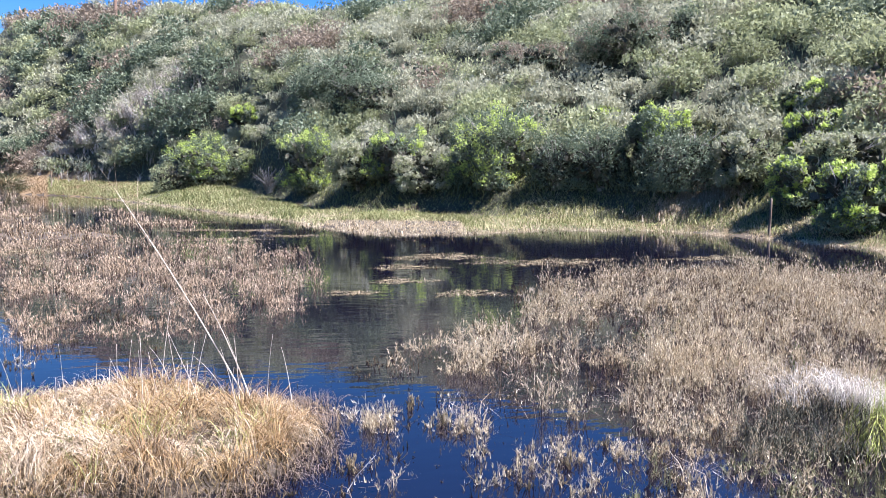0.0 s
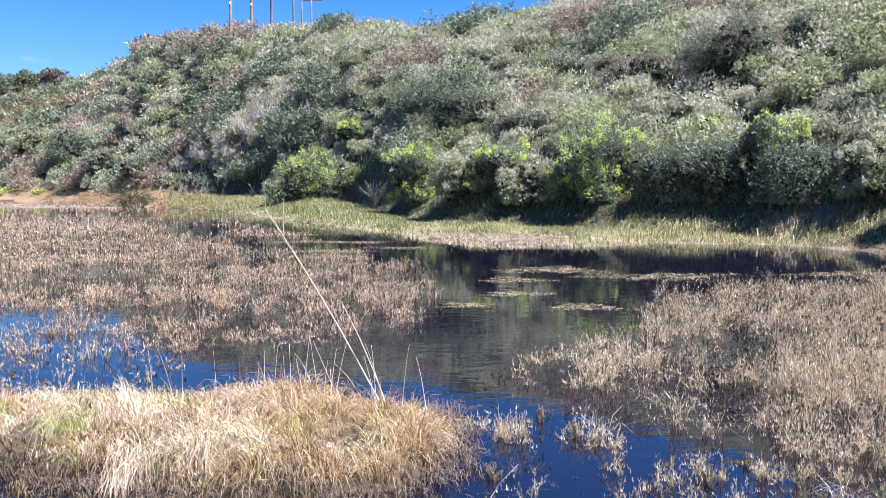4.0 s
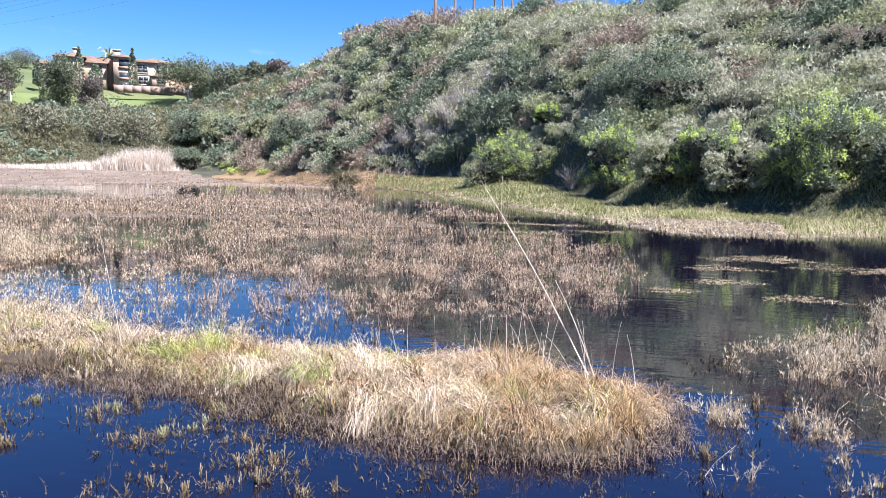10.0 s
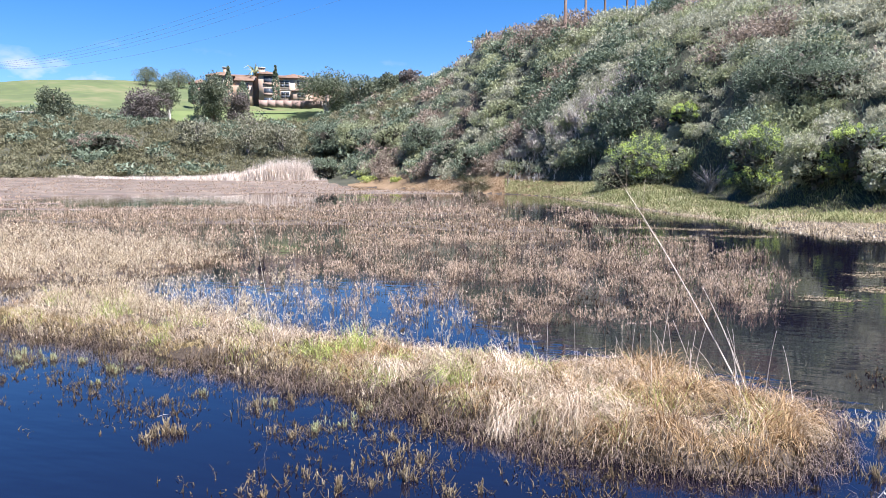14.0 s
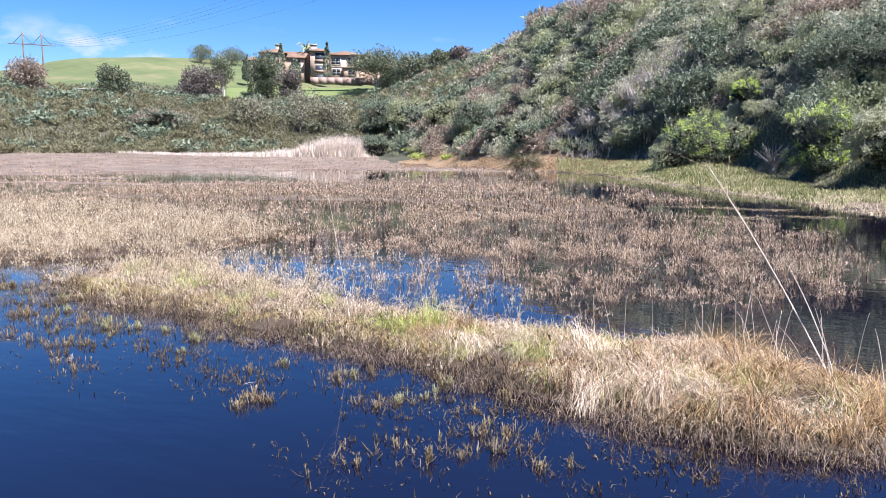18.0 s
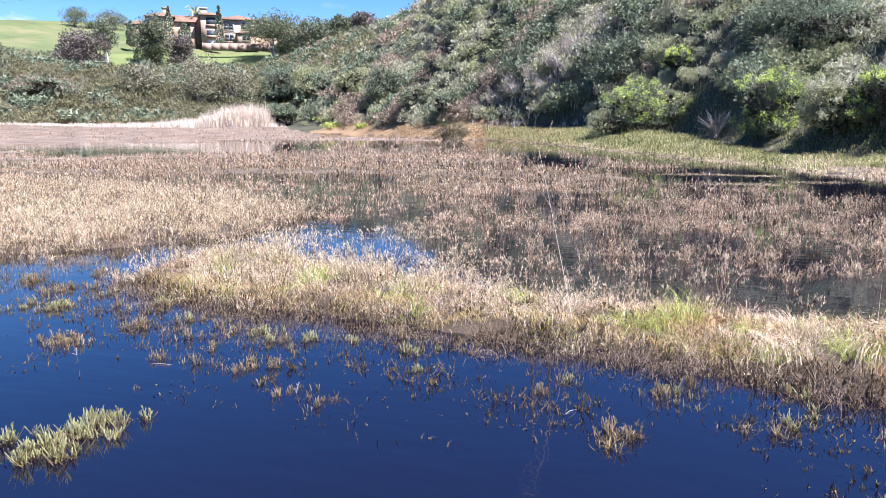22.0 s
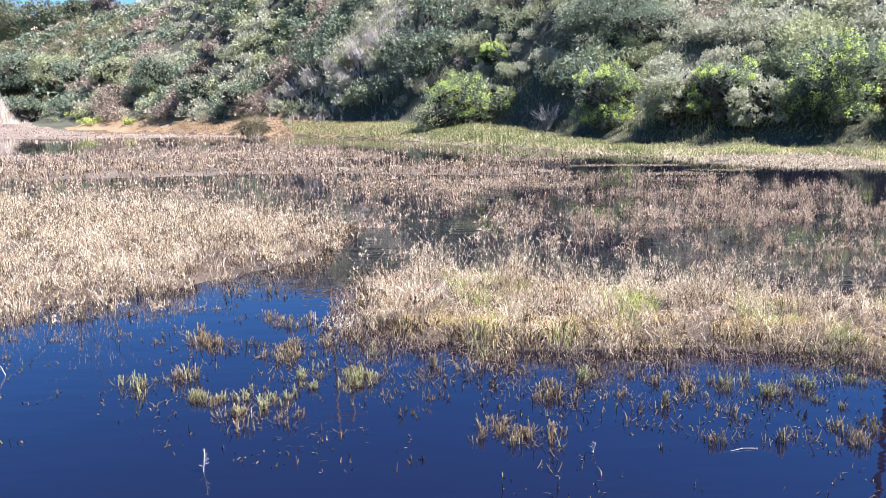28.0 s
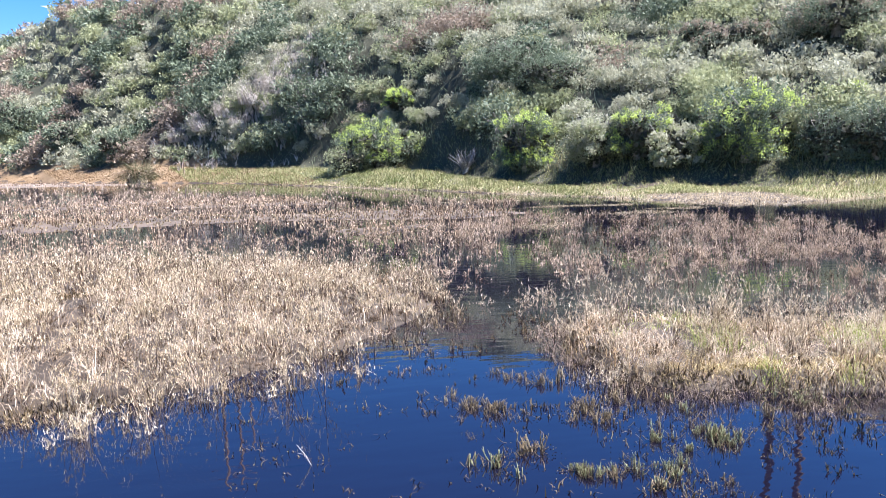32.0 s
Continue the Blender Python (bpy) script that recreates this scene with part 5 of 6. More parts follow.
# single tufts in the open water, built in a few forms and copied
def tuft_model(kind):
    label = {"green": "tuft of plump grey-green pickleweed shoots in open water", "dry": "straw-coloured pickleweed tuft with stubby shoots in open water", "dark": "dark drowned marsh tuft with few stems", "bushy": "bushy grey-green pickleweed with many branching shoots near the bank"}[kind]
    ob = empty("pickleweed_tuft", 0, 0, 0, label, "marsh plant", "tufts in the open water")
    n_ = {"green": 24, "dry": 17, "dark": 7, "bushy": 64}[kind]
    cen = rng.normal(0, 0.1, (6, 2)) * [1.25, 0.8]
    a, q, who = rng.uniform(0, 6.28, n_), 0.04 * np.sqrt(rng.uniform(0, 1, n_)), rng.integers(0, 6, n_)
    base = np.stack([cen[who, 0] + np.cos(a) * q, cen[who, 1] + np.sin(a) * q, 0 * a - 0.02], -1)
    h = rng.uniform(0.045, 0.11, n_) * rng.uniform(0.5, 1.3, 6)[who] * (1.45 if kind == "bushy" else 1)
    lean, head = np.abs(rng.normal(0.5 if kind == "bushy" else 0.25, 0.28, n_)), a + rng.normal(0, 0.9, n_)
    low = [fingers(base, h * 0.6, np.full(n_, 0.0036), lean, head)]
    m_ = n_
    a2, who2 = rng.uniform(0, 6.28, m_), rng.integers(0, 6, m_)
    root = np.stack([cen[who2, 0], cen[who2, 1], 0.0 * a2], -1) + rng.normal(0, 0.03, (m_, 3)) * [1, 1, 0.1]
    low.append(fingers(root, rng.uniform(0.03, 0.09, m_), np.full(m_, 0.004), rng.uniform(0.8, 1.45, m_), a2))
    part("branchwork", merged(low), "pickleweed_wet", ob, "dark wet lower stems")["kind"] = "stuff"
    if kind != "dark":
        sh = [fingers(base + [0, 0, 0.022], h, np.full(n_, 0.0036), lean, head)]
        for _ in range(2):
            u = rng.uniform(0.25, 0.7, n_)
            at = base + np.stack([np.sin(head) * h * np.sin(lean) * u, np.cos(head) * h * np.sin(lean) * u, h * np.cos(lean) * u + 0.015], -1)
            sh.append(fingers(at, h * rng.uniform(0.25, 0.55, n_), np.full(n_, 0.003), np.abs(rng.normal(0.45, 0.25, n_)), rng.uniform(0, 6.28, n_)))
        part("foliage", merged(sh), "tuft_dry" if kind == "dry" else "pickleweed_green", ob)
    m_ = 12 if kind == "dark" else 70
    a, q = rng.uniform(0, 6.28, m_), 0.17 * np.sqrt(rng.uniform(0, 1, m_))
    litter = part("litter", flakes(np.stack([np.cos(a) * q * 1.2, np.sin(a) * q * 0.9, 0.006 + 0.012 * rng.uniform(0, 1, m_)], -1), 0.011 * rng.uniform(0.5, 1.4, m_), np.stack([np.cos(a), np.sin(a), 0 * a + 0.7], -1)), "pickleweed_wet", ob, "wet litter at the waterline")
    litter["kind"] = "stuff"
    return ob


# specks and short stubs all over the shallows before the bar
n_ = 7600
x = rng.uniform(-13.5, 1.8, n_)
y = np.interp(x, [-14, -11, -9, -4, -1, 0.6, 2], [7.2, 6.9, 6.4, 5.9, 4.9, 5.2, 5.6]) - 2.2 * rng.uniform(0, 1, n_) ** 2.2
ok = waves(x * 0.7, y, 0.5, 95) + 0.6 * waves(x, y, 0.16, 96) > 0.15
x, y = x[ok], y[ok]
v, f = merged([blades(np.stack([x, y, 0 * x - 0.012], -1), rng.uniform(0.02, 0.085, len(x)), np.full(len(x), 0.009), np.abs(rng.normal(0.5, 0.5, len(x))), rng.uniform(0, 6.28, len(x)), 2),
               flakes(np.stack([x, y, 0 * x + 0.004], -1), 0.0095 * rng.uniform(0.4, 1.6, len(x)), rng.normal(size=(len(x), 3)) * [1, 0.6, 0.6])])
tagged(laid("drowned_stubs", v, f, "pickleweed_wet"), "dark specks and short stubs of drowned plants in the shallows", "marsh plant", kind="stuff")

TUFTS = {"green": [(-11.72, 5.86), (-11.23, 5.68), (-10.88, 5.68), (-10.48, 6.07), (-10.17, 5.95), (-8.74, 3.31), (-8.64, 3.51), (-8.74, 3.19), (-8.51, 2.88), (-8.16, 2.89), (-8.46, 2.76), (-7.24, 3.17), (-7.24, 3.38), (-7.14, 3.61), (-7.33, 3.11), (-7.46, 2.99), (-6.41, 5.75), (-5.82, 5.62), (-7.16, 5.64), (-7.36, 5.79), (-11.26, 5.64), (-11.02, 5.63), (-10.77, 5.41), (-10.61, 5.61), (-10.09, 5.98), (-10.01, 6.04), (-10.15, 5.81), (-10.66, 5.59), (-10.03, 5.94), (-2.72, 5.03), (-2.85, 4.89), (-5.89, 5.64), (-5.59, 5.15), (-6.91, 5.45), (-10.49, 5.83), (-8.9, 3.4), (-3.6, 5.28)],
         "dry": [(-10.16, 6.25), (-9.18, 4.97), (-8.79, 5.5), (-9.05, 5.02), (-7.55, 5.8), (-7.87, 5.44), (-6.99, 4.75), (-6.87, 4.96), (-6.4, 4.47), (-5.98, 4.34), (-4.02, 4.38), (-3.93, 4.3), (-3.71, 5.07), (-11.57, 6.05), (-11.67, 6.98), (-10.83, 5.23), (-10.57, 5.22), (-10.99, 7.48), (-10.8, 6.78), (-9.02, 6.39), (-9.27, 6.13), (-9.57, 6.14), (-8.69, 5.58), (-8.26, 6.08), (-7.65, 5.58), (-7.57, 5.28), (-7.05, 5.56), (-9.1, 5.07), (-9.0, 4.94), (-8.87, 4.89), (-7.82, 4.81), (-6.84, 4.89), (-11.77, 7.24), (-11.65, 7.0), (-11.48, 6.89), (-11.2, 7.77), (-11.0, 7.72), (-10.84, 7.5), (-11.44, 6.05), (-11.15, 5.61), (-10.51, 5.29), (-8.65, 5.51), (-8.99, 4.95), (-10.6, 6.55), (-10.24, 7.2), (-10.74, 6.86), (-2.06, 4.54), (-1.99, 4.7), (-1.84, 4.54), (-3.51, 5.33), (-3.73, 5.22), (-7.82, 5.77), (-8.28, 5.54), (-7.34, 4.79), (-4.58, 5.0), (-3.95, 4.35), (-2.36, 4.06), (-2.14, 4.06), (-1.99, 4.13), (-1.38, 4.24), (-2.67, 3.69), (-1.71, 4.27), (2.5, 5.3), (1.9, 5.6), (2.1, 5.1), (1.5, 6.7), (2.9, 5.6), (3.1, 4.9), (2.4, 4.75), (1.8, 6.1)],
         "dark": [(-7.7, 4.9), (-6.3, 4.5), (-6.1, 4.4), (-5.9, 4.4), (-4.0, 4.4), (-3.8, 4.6), (-3.6, 5.0), (-4.8, 5.7), (-6.6, 5.9), (-7.3, 6.0), (-5.4, 5.2), (-8.4, 5.7), (-8.1, 5.1), (-7.2, 3.7), (-9.0, 5.8), (-5.0, 4.8), (-5.6, 4.9), (-6.2, 5.2), (-9.5, 6.0), (-12.4, 7.2), (-3.0, 4.7), (-4.4, 5.3), (-7.9, 5.9), (-11.0, 6.6), (-9.9, 5.6), (1.4, 6.2), (1.3, 5.6), (1.2, 7.8), (-8.8, 4.6), (-10.2, 5.0)]}
front = np.array(sorted((p for p in ISLAND[:11]), key=lambda p: p[0]))
for kind, count in (("dark", 95), ("dry", 14), ("green", 6)):
    tx = rng.uniform(-11.8, 1.0, count)
    ty = np.interp(tx, front[:, 0], front[:, 1]) - 0.12 - 1.25 * rng.uniform(0, 1, count) ** 1.7
    TUFTS[kind] += [(float(a_), float(b_)) for a_, b_ in zip(tx, ty)]
TUFTS["bushy"] = [p for p in TUFTS["green"] if p[1] < 3.7]
TUFTS["green"] = [p for p in TUFTS["green"] if p[1] >= 3.7]
for kind, spots in TUFTS.items():
    forms = [tuft_model(kind) for _ in range(4)]
    for i, (x, y) in enumerate(spots):
        m = pose(x, y, 0.0, 0, 0, rng.uniform(0, 360)) @ Matrix.Scale(rng.uniform(0.75, 1.05) if kind == "bushy" else rng.uniform(0.55, 1.0) if i < 70 and kind != "dark" else rng.uniform(0.45, 0.9), 4)
        if i < 4:
            forms[i].matrix_world = m
        else:
            ob = copy_thing(forms[i % 4], m)
            ob.matrix_world = m

# white dead bush and dark sedge at the water's edge
ob = empty("dead_bush", 4.42, 5.22, 0.0, "bleached straw slumped over a dead bush with its shaded hollow painted dark at the water's edge", "bush")
n_ = 1300
a, q = rng.uniform(0, 6.28, n_), np.sqrt(rng.uniform(0, 1, n_))
b0 = np.stack([np.cos(a) * q * 0.75 + 0.1, np.sin(a) * q * 0.4, 0.1 + 0.26 * (1 - q)], -1)
# near-black twigs paint the shade of the hollow below the straw
part("inner_tangle", blades(b0, rng.uniform(0.08, 0.3, n_), np.full(n_, 0.006), np.abs(rng.normal(1.0, 0.5, n_)), rng.uniform(0, 6.28, n_), 3, 0.6), "bush_inner_shade", ob, "tangled twigs underneath, coloured dark for the shaded hollow")
n_ = 900
strand = rng.integers(0, 30, n_)
sx, sy = rng.uniform(-0.25, 0.75, 30)[strand], rng.uniform(-0.05, 0.4, 30)[strand]
b0 = np.stack([sx + rng.normal(0, 0.05, n_), sy + rng.normal(0, 0.05, n_), 0.28 + 0.1 * np.cos(5 * sx) + rng.uniform(0, 0.12, n_)], -1)
part("straw_crown", blades(b0, rng.uniform(0.15, 0.42, n_), np.full(n_, 0.0042), rng.uniform(0.8, 1.45, n_), 4.1 + rng.normal(0, 0.8, 30)[strand] + rng.normal(0, 0.3, n_), 4, 0.15), "dry_brush", ob, "bleached strands flowing over the top")
ob = empty("grass_clump", 5.0, 5.3, -0.02, "fresh green grass clump beside the dead bush", "grass")
a = rng.uniform(0, 6.28, 500)
part("blades", blades(np.stack([np.cos(a), np.sin(a) * 0.6, 0 * a], -1) * (0.4 * np.sqrt(rng.uniform(0, 1, 500)))[:, None], rng.uniform(0.3, 0.65, 500), np.full(500, 0.01), np.abs(rng.normal(0.5, 0.3, 500)), a, 3), "grass_green", ob)


# tall dry stalks on the bar
def stalk(base, tip, bow, plume, thick=0.009):
    b_, t_ = np.array(base), np.array(tip)
    ob = empty("dry_stalk", *base, "tall bare dry stalk leaning over the water", "stalk", "tall dry stalks on the bar")
    pts = [(b_ * (1 - u) + t_ * u - b_ + np.array([0, 0, bow * math.sin(u * math.pi)])) for u in np.linspace(0, 1, 7)]
    part("stem", tube(pts, np.linspace(thick, thick * 0.35, 7), 5), "reed_dry", ob)
    for k in range(plume):
        s0 = pts[(4, 5, 5, 6, 6, 6)[k % 6]]
        d_ = (t_ - b_) / np.linalg.norm(t_ - b_) + rng.normal(0, 0.45, 3)
        e_ = np.array(s0) + d_ * rng.uniform(0.12, 0.3)
        part("branch", tube([s0, (np.array(s0) + e_) / 2 + rng.normal(0, 0.012, 3), e_], [0.0016, 0.0014, 0.001], 4), "thatch", ob)
    return ob


stalk((0.14, 7.0, 0.1), (-0.95, 7.5, 1.82), 0.06, 10, 0.0075)
stalk((0.2, 6.95, 0.1), (-0.2, 7.2, 0.95), 0.05, 0, 0.006)
stalk((-4.6, 6.7, 0.08), (-4.96, 6.78, 1.7), 0.02, 7, 0.003)
for _ in range(18):
    bx, by = rng.uniform(-0.7, 0.6), rng.uniform(6.3, 7.2)
    h = rng.uniform(0.35, 0.8)
    stalk((bx, by, 0.08), (bx + rng.normal(-0.05, 0.13), by + rng.normal(0, 0.1), 0.08 + h), rng.uniform(-0.02, 0.08), 0, 0.0034)
for _ in range(10):
    bx, by = rng.uniform(-2.6, -0.6), rng.uniform(6.6, 7.3)
    h = rng.uniform(0.35, 0.6)
    stalk((bx, by, 0.06), (bx + rng.normal(-0.05, 0.1), by + rng.normal(0, 0.1), 0.06 + h), rng.uniform(0, 0.05), 0, 0.0028)

# pale dead twigs standing in the open water
for x, y, h, lean in ((-10.85, 4.55, 0.17, 0.02), (0.95, 5.1, 0.26, 0.2), (1.2, 4.6, 0.1, -0.08), (-8.6, 4.7, 0.1, 0.02), (-12.9, 6.2, 0.18, -0.1), (-6.3, 4.45, 0.12, 0.04)):
    ob = empty("dead_twig", x, y, -0.03, "pale bleached twig sticking out of the water", "twig", "pale twigs in the water")
    pts = [(0, 0, 0), (lean * 0.4, 0.01, h * 0.5), (lean, 0.0, h)]
    part("stem", tube(pts, [0.003, 0.0025, 0.0015], 5), "twig_grey", ob)
    for k in range(7):
        u = 0.35 + 0.09 * k
        c = np.array([lean * u, 0, h * u])
        part("side_shoot", tube([c, c + [rng.normal(0, 0.018), rng.normal(0, 0.012), 0.018]], [0.0018, 0.0012], 4), "twig_grey", ob)
# floating sticks
for x, y, l_, a_ in ((-7.7, 4.7, 0.18, 10), (-4.3, 4.7, 0.12, 60)):
    ob = empty("floating_stick", x, y, 0.004, "thin pale stick floating on the water", "stick", "sticks on the water", turn=a_)
    part("stick", tube([(-l_ / 2, 0, 0), (0, 0.012, 0.003), (l_ / 2, 0, 0)], [0.0015, 0.0025, 0.0015], 5), "twig_grey", ob)

# ---- posts, poles, wires ----
for x, y, h in ((15.1, 22.2, 1.25), (17.0, 20.6, 1.0), (-23.2, 72.2, 1.6)):
    ob = empty("post", x, y, float(ground(x, y)) - 0.15, "thin dark weathered post at the water's edge", "post", "posts along the bank")
    part("shaft", tube([(0, 0, 0), (0.01, 0, h * 0.6), (0.02, 0, h + 0.13), (0.025, 0, h + 0.15)], [0.045, 0.042, 0.04, 0.02]), "bark", ob)
POLES = [(-13.6, 106, 0.22), (-12.1, 112, 0.2), (-10.7, 120, 0.2), (-9.1, 134, 0.22), (-8.5, 146, 0.22), (-7.8, 152, 0.22)]
tops = []
for i, (az, r, rad) in enumerate(POLES):
    x, y = polar(az, r)
    z = float(ground(x, y))
    lean = (0.5, 0.35, 0.2, 0.05, 0.0, 0.0)[i]
    ob = empty("utility_pole", x, y, z - 0.5, "tall brown wooden utility pole on the hilltop" if i < 3 else "tall grey-brown utility pole behind the hilltop", "utility pole", "poles on the hilltop")
    part("shaft", tube([(0, 0, 0), (lean * 0.5, 0, 11), (lean, 0, 24)], [rad, rad * 0.85, rad * 0.65], 12), "pole_wood", ob)
    part("crossarm", tube([(lean - 2.2, 0.2, 22.6), (lean + 2.2, 0.2, 22.6)], [0.11, 0.11], 6), "pole_wood", ob)
    for k in (-2.0, 0.0, 2.0):
        part("insulator", tube([(lean + k, 0.2, 22.6), (lean + k, 0.2, 22.85), (lean + k, 0.2, 23.1)], [0.05, 0.09, 0.05], 6), "white_trim", ob)
    part("tag", tube([(lean * 0.2, -rad - 0.01, 6.0), (lean * 0.2, -rad - 0.01, 6.35)], [0.1, 0.1], 4), "white_trim", ob)
    tops.append((x + lean, y + 0.2, z + 22.6))
px, py = polar(-55.3, 330)
pz = float(ground(px, py))
ob = empty("pylon", px, py, pz, "weathered timber H-frame power pylon on the far hill", "pylon", turn=55)
for k in (-3.2, 3.2):
    part("leg", tube([(k, 0, -2), (k, 0, 10), (k, 0, 22)], [0.3, 0.26, 0.2], 8), "pole_wood", ob)
    part("brace", tube([(k, 0, 21.5), (k + (3.2 if k > 0 else -3.2), 0, 17.8)], [0.09, 0.09], 5), "steel", ob)
    part("brace", tube([(k, 0, 21.5), (0, 0, 17.8)], [0.09, 0.09], 5), "steel", ob)
part("crossarm", tube([(-8, 0, 17.6), (8, 0, 17.6)], [0.16, 0.16], 6), "pole_wood", ob)
part("cross_brace", tube([(-3.2, 0, 2), (3.2, 0, 9)], [0.14, 0.14], 6), "white_trim", ob)
qx, qy = 33.0, 63.6
ob = empty("pylon", qx, qy, float(ground(qx, qy)), "tall timber H-frame power pylon on the near hilltop", "pylon", turn=-20)
for k in (-1.4, 1.4):
    part("leg", tube([(k, 0, -1), (k, 0, 12), (k, 0, 26)], [0.34, 0.3, 0.24], 8), "pole_wood", ob)
    part("brace", tube([(k, 0, 21.0), (-k, 0, 16.0)], [0.12, 0.12], 5), "pole_wood", ob)
part("crossarm", tube([(-4, 0, 22.6), (4, 0, 22.6)], [0.18, 0.18], 6), "pole_wood", ob)
for i, (k, tip) in enumerate(((-8, 0), (-4, 0), (0, 1), (4, 1), (8, 2))):
    a_ = np.array([px + k * math.cos(radians(55)), py + k * math.sin(radians(55)), pz + 17.4])
    b_ = np.array(tops[tip]) + [(-2.0, 2.0, -2.0, 2.0, 0)[i], 0, (0, 0, 0, 0, 0.4)[i]]
    pts = [a_ * (1 - u) + b_ * u - np.array([0, 0, 7.0 * 4 * u * (1 - u)]) for u in np.linspace(0, 1, 40)]
    ob = empty("power_line", 0, 0, 0, "thin sagging power line across the sky", "power line", "power lines")
    part("wire", tube(pts, np.linspace(0.035, 0.012, 40), 4), "steel", ob)


# ---- the far house and its trees ----
def block(parent, name, x0, x1, y0, y1, z0, z1, mat, label=""):
    v = np.array([(x, y, z) for z in (z0, z1) for y in (y0, y1) for x in (x0, x1)], float)
    f = np.array([(0, 2, 3, 1), (4, 5, 7, 6), (0, 1, 5, 4), (1, 3, 7, 5), (3, 2, 6, 7), (2, 0, 4, 6)])
    return laid(name, v, f, mat, parent, label)


def hip(parent, x0, x1, y0, y1, z0, z1, over=0.7):
    x0, x1, y0, y1 = x0 - over, x1 + over, y0 - over, y1 + over
    q = min(x1 - x0, y1 - y0) / 2
    ridge = [(x0 + q, (y0 + y1) / 2, z1), (x1 - q, (y0 + y1) / 2, z1)] if x1 - x0 >= y1 - y0 else [((x0 + x1) / 2, y0 + q, z1), ((x0 + x1) / 2, y1 - q, z1)]
    v = np.array([(x0, y0, z0 - 0.25), (x1, y0, z0 - 0.25), (x1, y1, z0 - 0.25), (x0, y1, z0 - 0.25), (x0, y0, z0), (x1, y0, z0), (x1, y1, z0), (x0, y1, z0), *ridge], float)
    if x1 - x0 >= y1 - y0:
        f = [(4, 5, 9), (4, 9, 8), (5, 6, 9), (6, 7, 8), (6, 8, 9), (7, 4, 8)]
    else:
        f = [(4, 5, 8), (5, 6, 9), (5, 9, 8), (6, 7, 9), (7, 4, 8), (7, 8, 9)]
    f += [(0, 1, 5), (0, 5, 4), (1, 2, 6), (1, 6, 5), (2, 3, 7), (2, 7, 6), (3, 0, 4), (3, 4, 7), (0, 3, 2), (0, 2, 1)]
    return laid("roof", v, np.array(f), "roof_tile", parent, "brown clay-tile hip roof")


def window(parent, x, z, w, h, y, bars=2, dark=False):
    fr = block(parent, "window", x - w / 2 - 0.18, x + w / 2 + 0.18, y - 0.12, y + 0.05, z - 0.18, z + h + 0.18, "stucco_brown" if dark else "white_trim")
    for k in range(bars):
        a0 = x - w / 2 + w * k / bars + 0.06
        for r_ in (0, 1):
            block(fr, "pane", a0, a0 + w / bars - 0.12, y - 0.16, y - 0.125, z + h * r_ / 2 + 0.05, z + h * (r_ + 1) / 2 - 0.05, "glass_recess_dark")
    block(fr, "sill", x - w / 2 - 0.3, x + w / 2 + 0.3, y - 0.3, y - 0.121, z - 0.36, z - 0.185, "white_trim")


hx, hy = polar(-36.6, 292)
hz = 29.2
house = empty("house", hx, hy, hz, "large tan stucco house with brown tiled hip roofs on the hill", "house", turn=36.0, size=1.13)
# darker stucco on the end wing stands for its unlit side
block(house, "wall", -23, -17.02, 5, 15, -1, 7.2, "stucco_brown", "end wing with its shade painted as brown stucco")
hip(house, -23, -17, 5, 15, 7.2, 8.8)
block(house, "wall", -17, -9.02, 0, 14, -1, 9.2, "stucco")
hip(house, -17, -9, 0, 14, 9.2, 10.9)
block(house, "wall", -9, -2.62, 1.0, 14, -1, 7.8, "stucco")
hip(house, -10, -2.6, 1.0, 14, 7.8, 9.9)
block(house, "wall", -2.6, -0.72, 2.4, 14, -1, 9.0, "stucco_brown", "brown recessed entry wall")
block(house, "tower", -0.7, 5.2, -1.6, 8, -1, 9.8, "stucco")
hip(house, -0.7, 5.2, -1.6, 8, 9.8, 11.0)
block(house, "wall", 5.22, 17.1, 0, 14, -1, 8.8, "stucco")
hip(house, 5.2, 17.1, 0, 14, 8.8, 10.9)
block(house, "wall", -16.9, 17.0, 14.1, 22, -1, 9.4, "stucco")
hip(house, -16.9, 17.0, 14.1, 22, 9.4, 11.9)
block(house, "porch", 10.4, 16.7, -3.2, -0.02, -1, 4.2, "stucco")
hip(house, 10.4, 16.7, -3.2, 0, 4.2, 5.0, 0.4)
block(house, "wall", 17.3, 36, 4, 14, -3, 5.2, "stucco")
hip(house, 18, 36, 4, 14, 5.2, 7.2)
for x0, z1 in ((-12.3, 12.3), (-0.6, 12.5)):
    ch = block(house, "chimney", x0, x0 + 2.0, 5, 7, 9, z1, "stucco")
    block(ch, "cap", x0 - 0.25, x0 + 2.25, 4.75, 7.25, z1 + 0.004, z1 + 0.35, "white_trim")
for z0, h in ((6.0, 3.0), (2.6, 2.4), (0.0, 1.9)):
    # no real recess: a dark sheet on the wall paints its shade
    op = block(house, "balcony", 1.0, 3.9, -1.66, -1.605, z0, z0 + h, "glass_recess_dark", "flat dark panel standing for the shaded balcony recess")
    block(op, "railing", 0.9, 4.0, -1.85, -1.7, z0, z0 + 0.9, "stucco_brown")
window(house, 7.8, 5.6, 3.0, 2.2, 0)
window(house, 13.4, 5.9, 2.8, 1.9, 0)
window(house, 8.0, 1.9, 2.8, 2.2, 0)
window(house, 13.2, 2.0, 2.2, 1.5, -3.2, 2, True)
window(house, -13.0, 6.0, 2.0, 2.2, 0)
window(house, -4.6, 5.0, 1.2, 1.8, 1.0, 1, True)
window(house, -7.0, 1.6, 1.6, 2.0, 1.0, 1)
window(house, -15.2, 2.0, 1.6, 2.0, 0, 1)
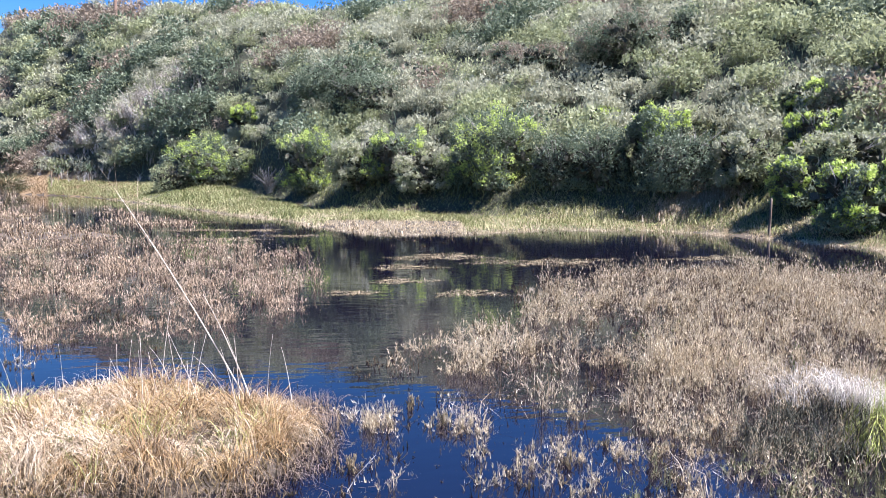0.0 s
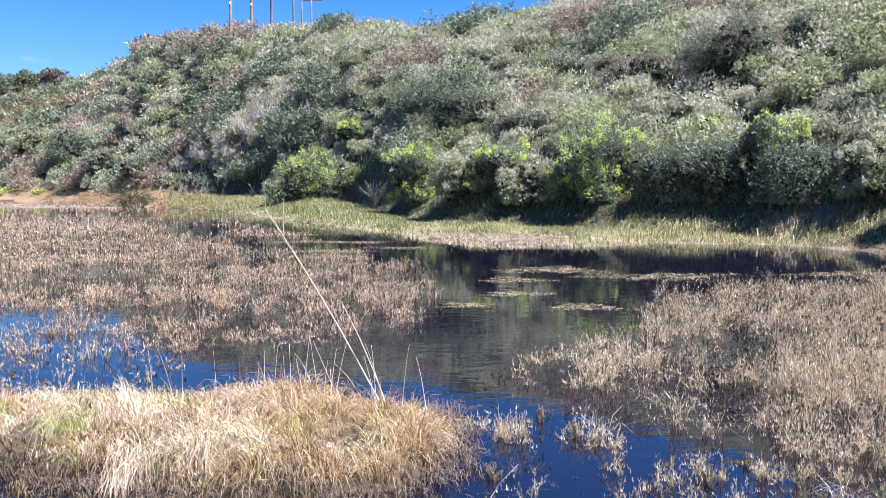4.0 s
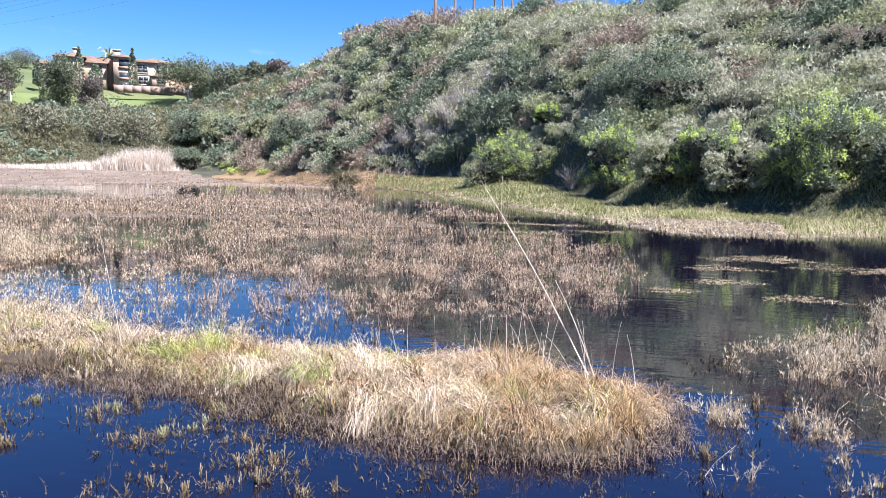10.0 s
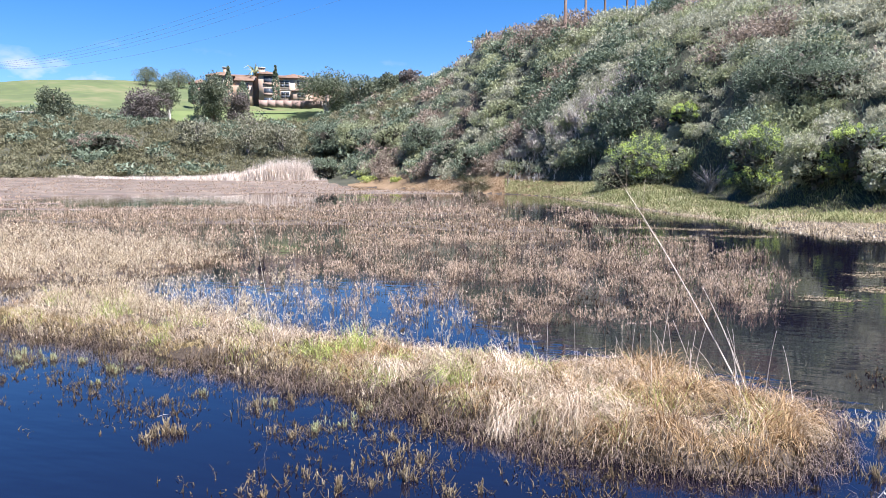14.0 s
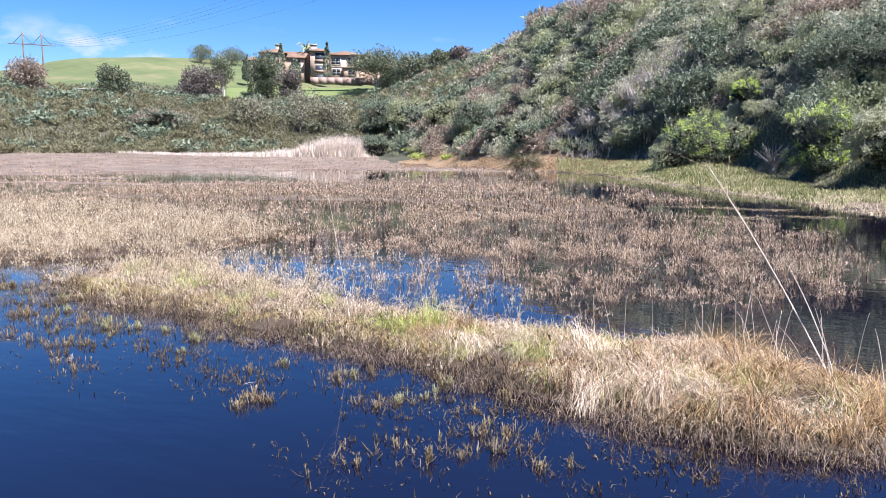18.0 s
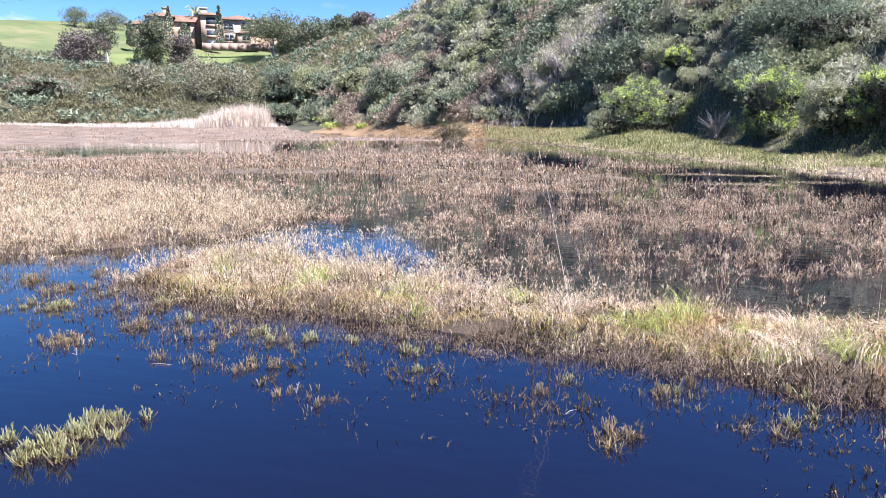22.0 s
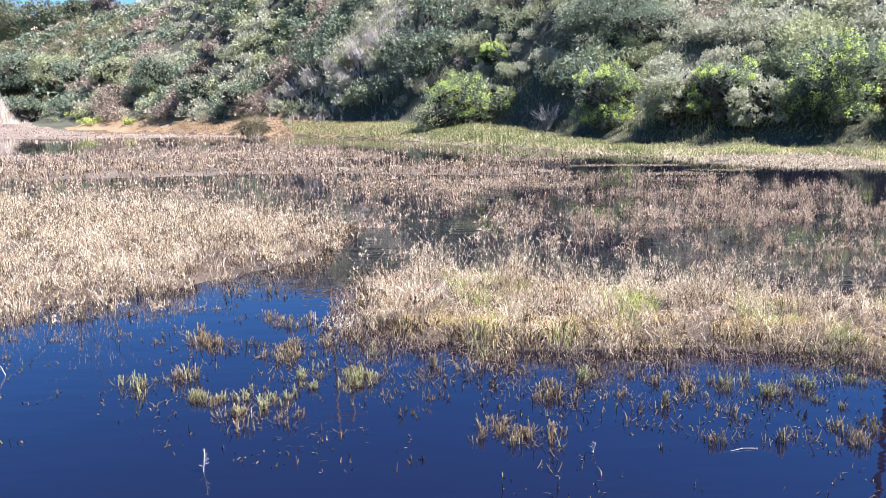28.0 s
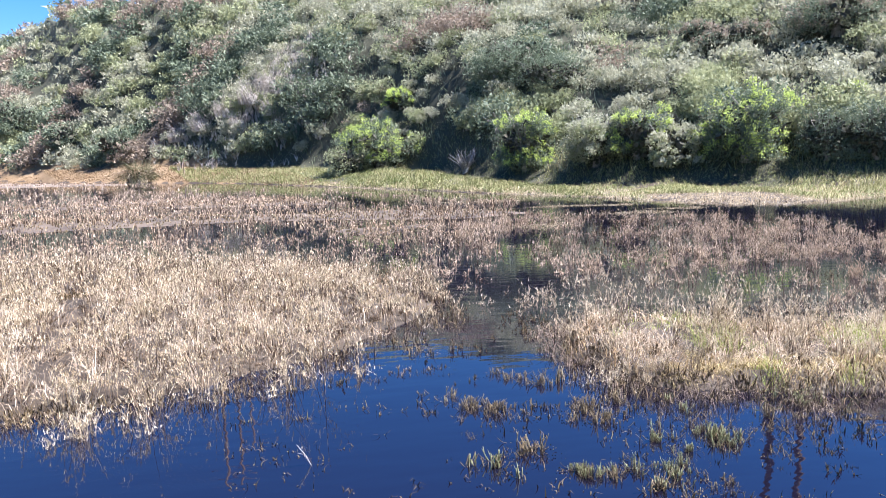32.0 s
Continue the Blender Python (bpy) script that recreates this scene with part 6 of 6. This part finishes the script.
window(house, 27, 1.2, 2.0, 1.6, 4)
block(house, "awning", 6.2, 9.8, -1.3, -0.02, 0.9, 1.15, "stucco_brown")
block(house, "band", 5.3, 17.0, -0.12, -0.01, 4.55, 4.85, "white_trim", "pale moulding between storeys")

wl = empty("retaining_wall", *polar(-34.5, 276), 26.5, "long pinkish garden wall below the house", "wall", turn=34.5)
for k in range(-2, 13):
    block(wl, "panel", -5 + k * 2.9, -5 + k * 2.9 + 2.72, 0, 0.4, 0.0, 2.5 + 0.02 * (k % 3), "wall_pink")
    block(wl, "pier", -5 + k * 2.9 - 0.18, -5 + k * 2.9 - 0.005, -0.08, 0.48, 0.0, 2.75, "wall_pink")


def tree(name, az, r, w, h, mat, label, category="tree", trunk=0.25, trunk_mat="bark", spiky=0.25, low=0.15, count=900, group="trees round the house", z=None):
    x, y = polar(az, r)
    z = float(ground(x, y)) if z is None else z
    w, h = w * 1.15, h * 1.15
    ob = empty(name, x, y, z - 0.3, label, category, group)
    pts = [(0, 0, 0), (rng.normal(0, 0.15), rng.normal(0, 0.15), h * 0.3), (rng.normal(0, 0.3), rng.normal(0, 0.3), h * 0.7)]
    part("trunk", tube(pts, [trunk * 1.3, trunk, trunk * 0.5], 8), trunk_mat, ob)
    part("branchwork", limbs(h * 0.85, w * 0.4, 9, trunk * 0.4, 0.2), trunk_mat, ob)
    part("crown", crown(w / 2, h, 24, int(count * 6.5), 0.45, spiky, low, False), mat, ob)
    return ob


tree("tree", -50.4, 262, 9, 9.5, "tree_leaf", "round dark green tree on the far slope", low=0.02)
tree("tree", -44.8, 264, 15.5, 10.5, "tree_leaf_purple", "wide purplish-brown tree below the house", low=0.02, count=1200)
tree("gum_tree", -43.1, 266, 7, 13.5, "tree_leaf", "slender gum tree with a pale trunk", trunk=0.3, trunk_mat="dry_brush", low=0.35, count=500)
tree("tree", -40.1, 268, 10.5, 15.5, "tree_leaf", "large grey-green tree beside the house", low=0.05, count=1500, spiky=0.5)
tree("tree", -38.2, 264, 9, 10.5, "tree_leaf_purple", "rounded purplish tree in front of the house", low=0.02)
tree("pine_tree", -31.8, 268, 20, 14.4, "tree_leaf", "spreading flat-topped pine with a pale trunk", trunk=0.35, trunk_mat="twig_grey", low=0.4, count=1200)
tree("tree", -30.5, 270, 10, 8, "tree_leaf", "small dense tree by the wall", low=0.05)
tree("tree", -28.3, 232, 16, 7.5, "tree_leaf", "dense green tree at the end of the ridge", low=0.02, count=1100)
tree("tree", -26.9, 222, 10, 5.5, "tree_leaf", "low spreading tree on the ridge", low=0.02)
tree("tree", -25.3, 215, 6, 5, "tree_leaf_purple", "small brownish tree on the skyline", low=0.02, count=400)
tree("tree", -55.7, 262, 11, 10.5, "scrub_brown", "reddish-brown bushy tree below the pylon", low=0.02)
tree("tree", -44.6, 606, 19, 13.5, "tree_leaf", "dark tree on the far skyline", low=0.2, count=900)
tree("tree", -42.4, 600, 24, 13, "tree_leaf", "broad dark tree on the far skyline", low=0.05, count=1100)
tree("tree", -43.6, 602, 9, 6, "tree_leaf", "low dark tree on the far skyline", low=0.02, count=300)
for az, r, w, h in ((-35.5, 283, 2.4, 14.5), (-38.9, 285, 2.6, 14.0), (-37.9, 286, 4.0, 9.0), (-41.4, 287, 3.0, 9.0)):
    x, y = polar(az, r)
    ob = empty("cypress", x, y, 28.2, "narrow dark cypress against the house", "tree", "cypresses by the house")
    n_ = 900
    u, a = rng.uniform(0, 1, n_), rng.uniform(0, 6.28, n_)
    q = w / 2 * np.minimum(1, (1 - u) * 2.2) * rng.uniform(0.7, 1.1, n_)
    part("crown", flakes(np.stack([np.cos(a) * q, np.sin(a) * q, 0.5 + u * (h - 1)], -1), 0.55 * rng.uniform(0.6, 1.3, n_), np.stack([np.cos(a) * 0.4, np.sin(a) * 0.4, 1 + 0 * a], -1)), "scrub_dark", ob)
    part("trunk", tube([(0, 0, -0.3), (0, 0, h * 0.5), (0, 0, h * 0.95)], [0.2, 0.15, 0.05]), "bark", ob)
x, y = polar(-37.0, 312)
ob = empty("palm_tree", x, y, 28.7, "feathery palm rising behind the house roof", "tree")
part("trunk", tube([(0, 0, 0), (0.2, 0, 7), (0, 0, 13)], [0.35, 0.28, 0.25], 8), "bark", ob)
for k in range(18):
    a_ = k * 2.4
    v, f = blades(np.array([[0, 0, 13.0]]), np.array([6.0 + (k % 3)]), np.array([1.1]), np.array([0.35 + 0.06 * (k % 12)]), np.array([a_]), 4, 0.9)
    part("frond", (v, f), "scrub_green", ob)
# long low roof and white vehicle glimpsed on the far slope
x, y = polar(-51.6, 268)
ob = empty("shed", x, y, float(ground(x, y)) - 0.2, "low shed with a pale roof half hidden by scrub", "shed", turn=50)
block(ob, "wall", -5, 5, 0, 5, 0, 2.2, "stucco")
block(ob, "roof", -5.5, 5.5, -0.5, 5.5, 2.204, 2.6, "white_trim")
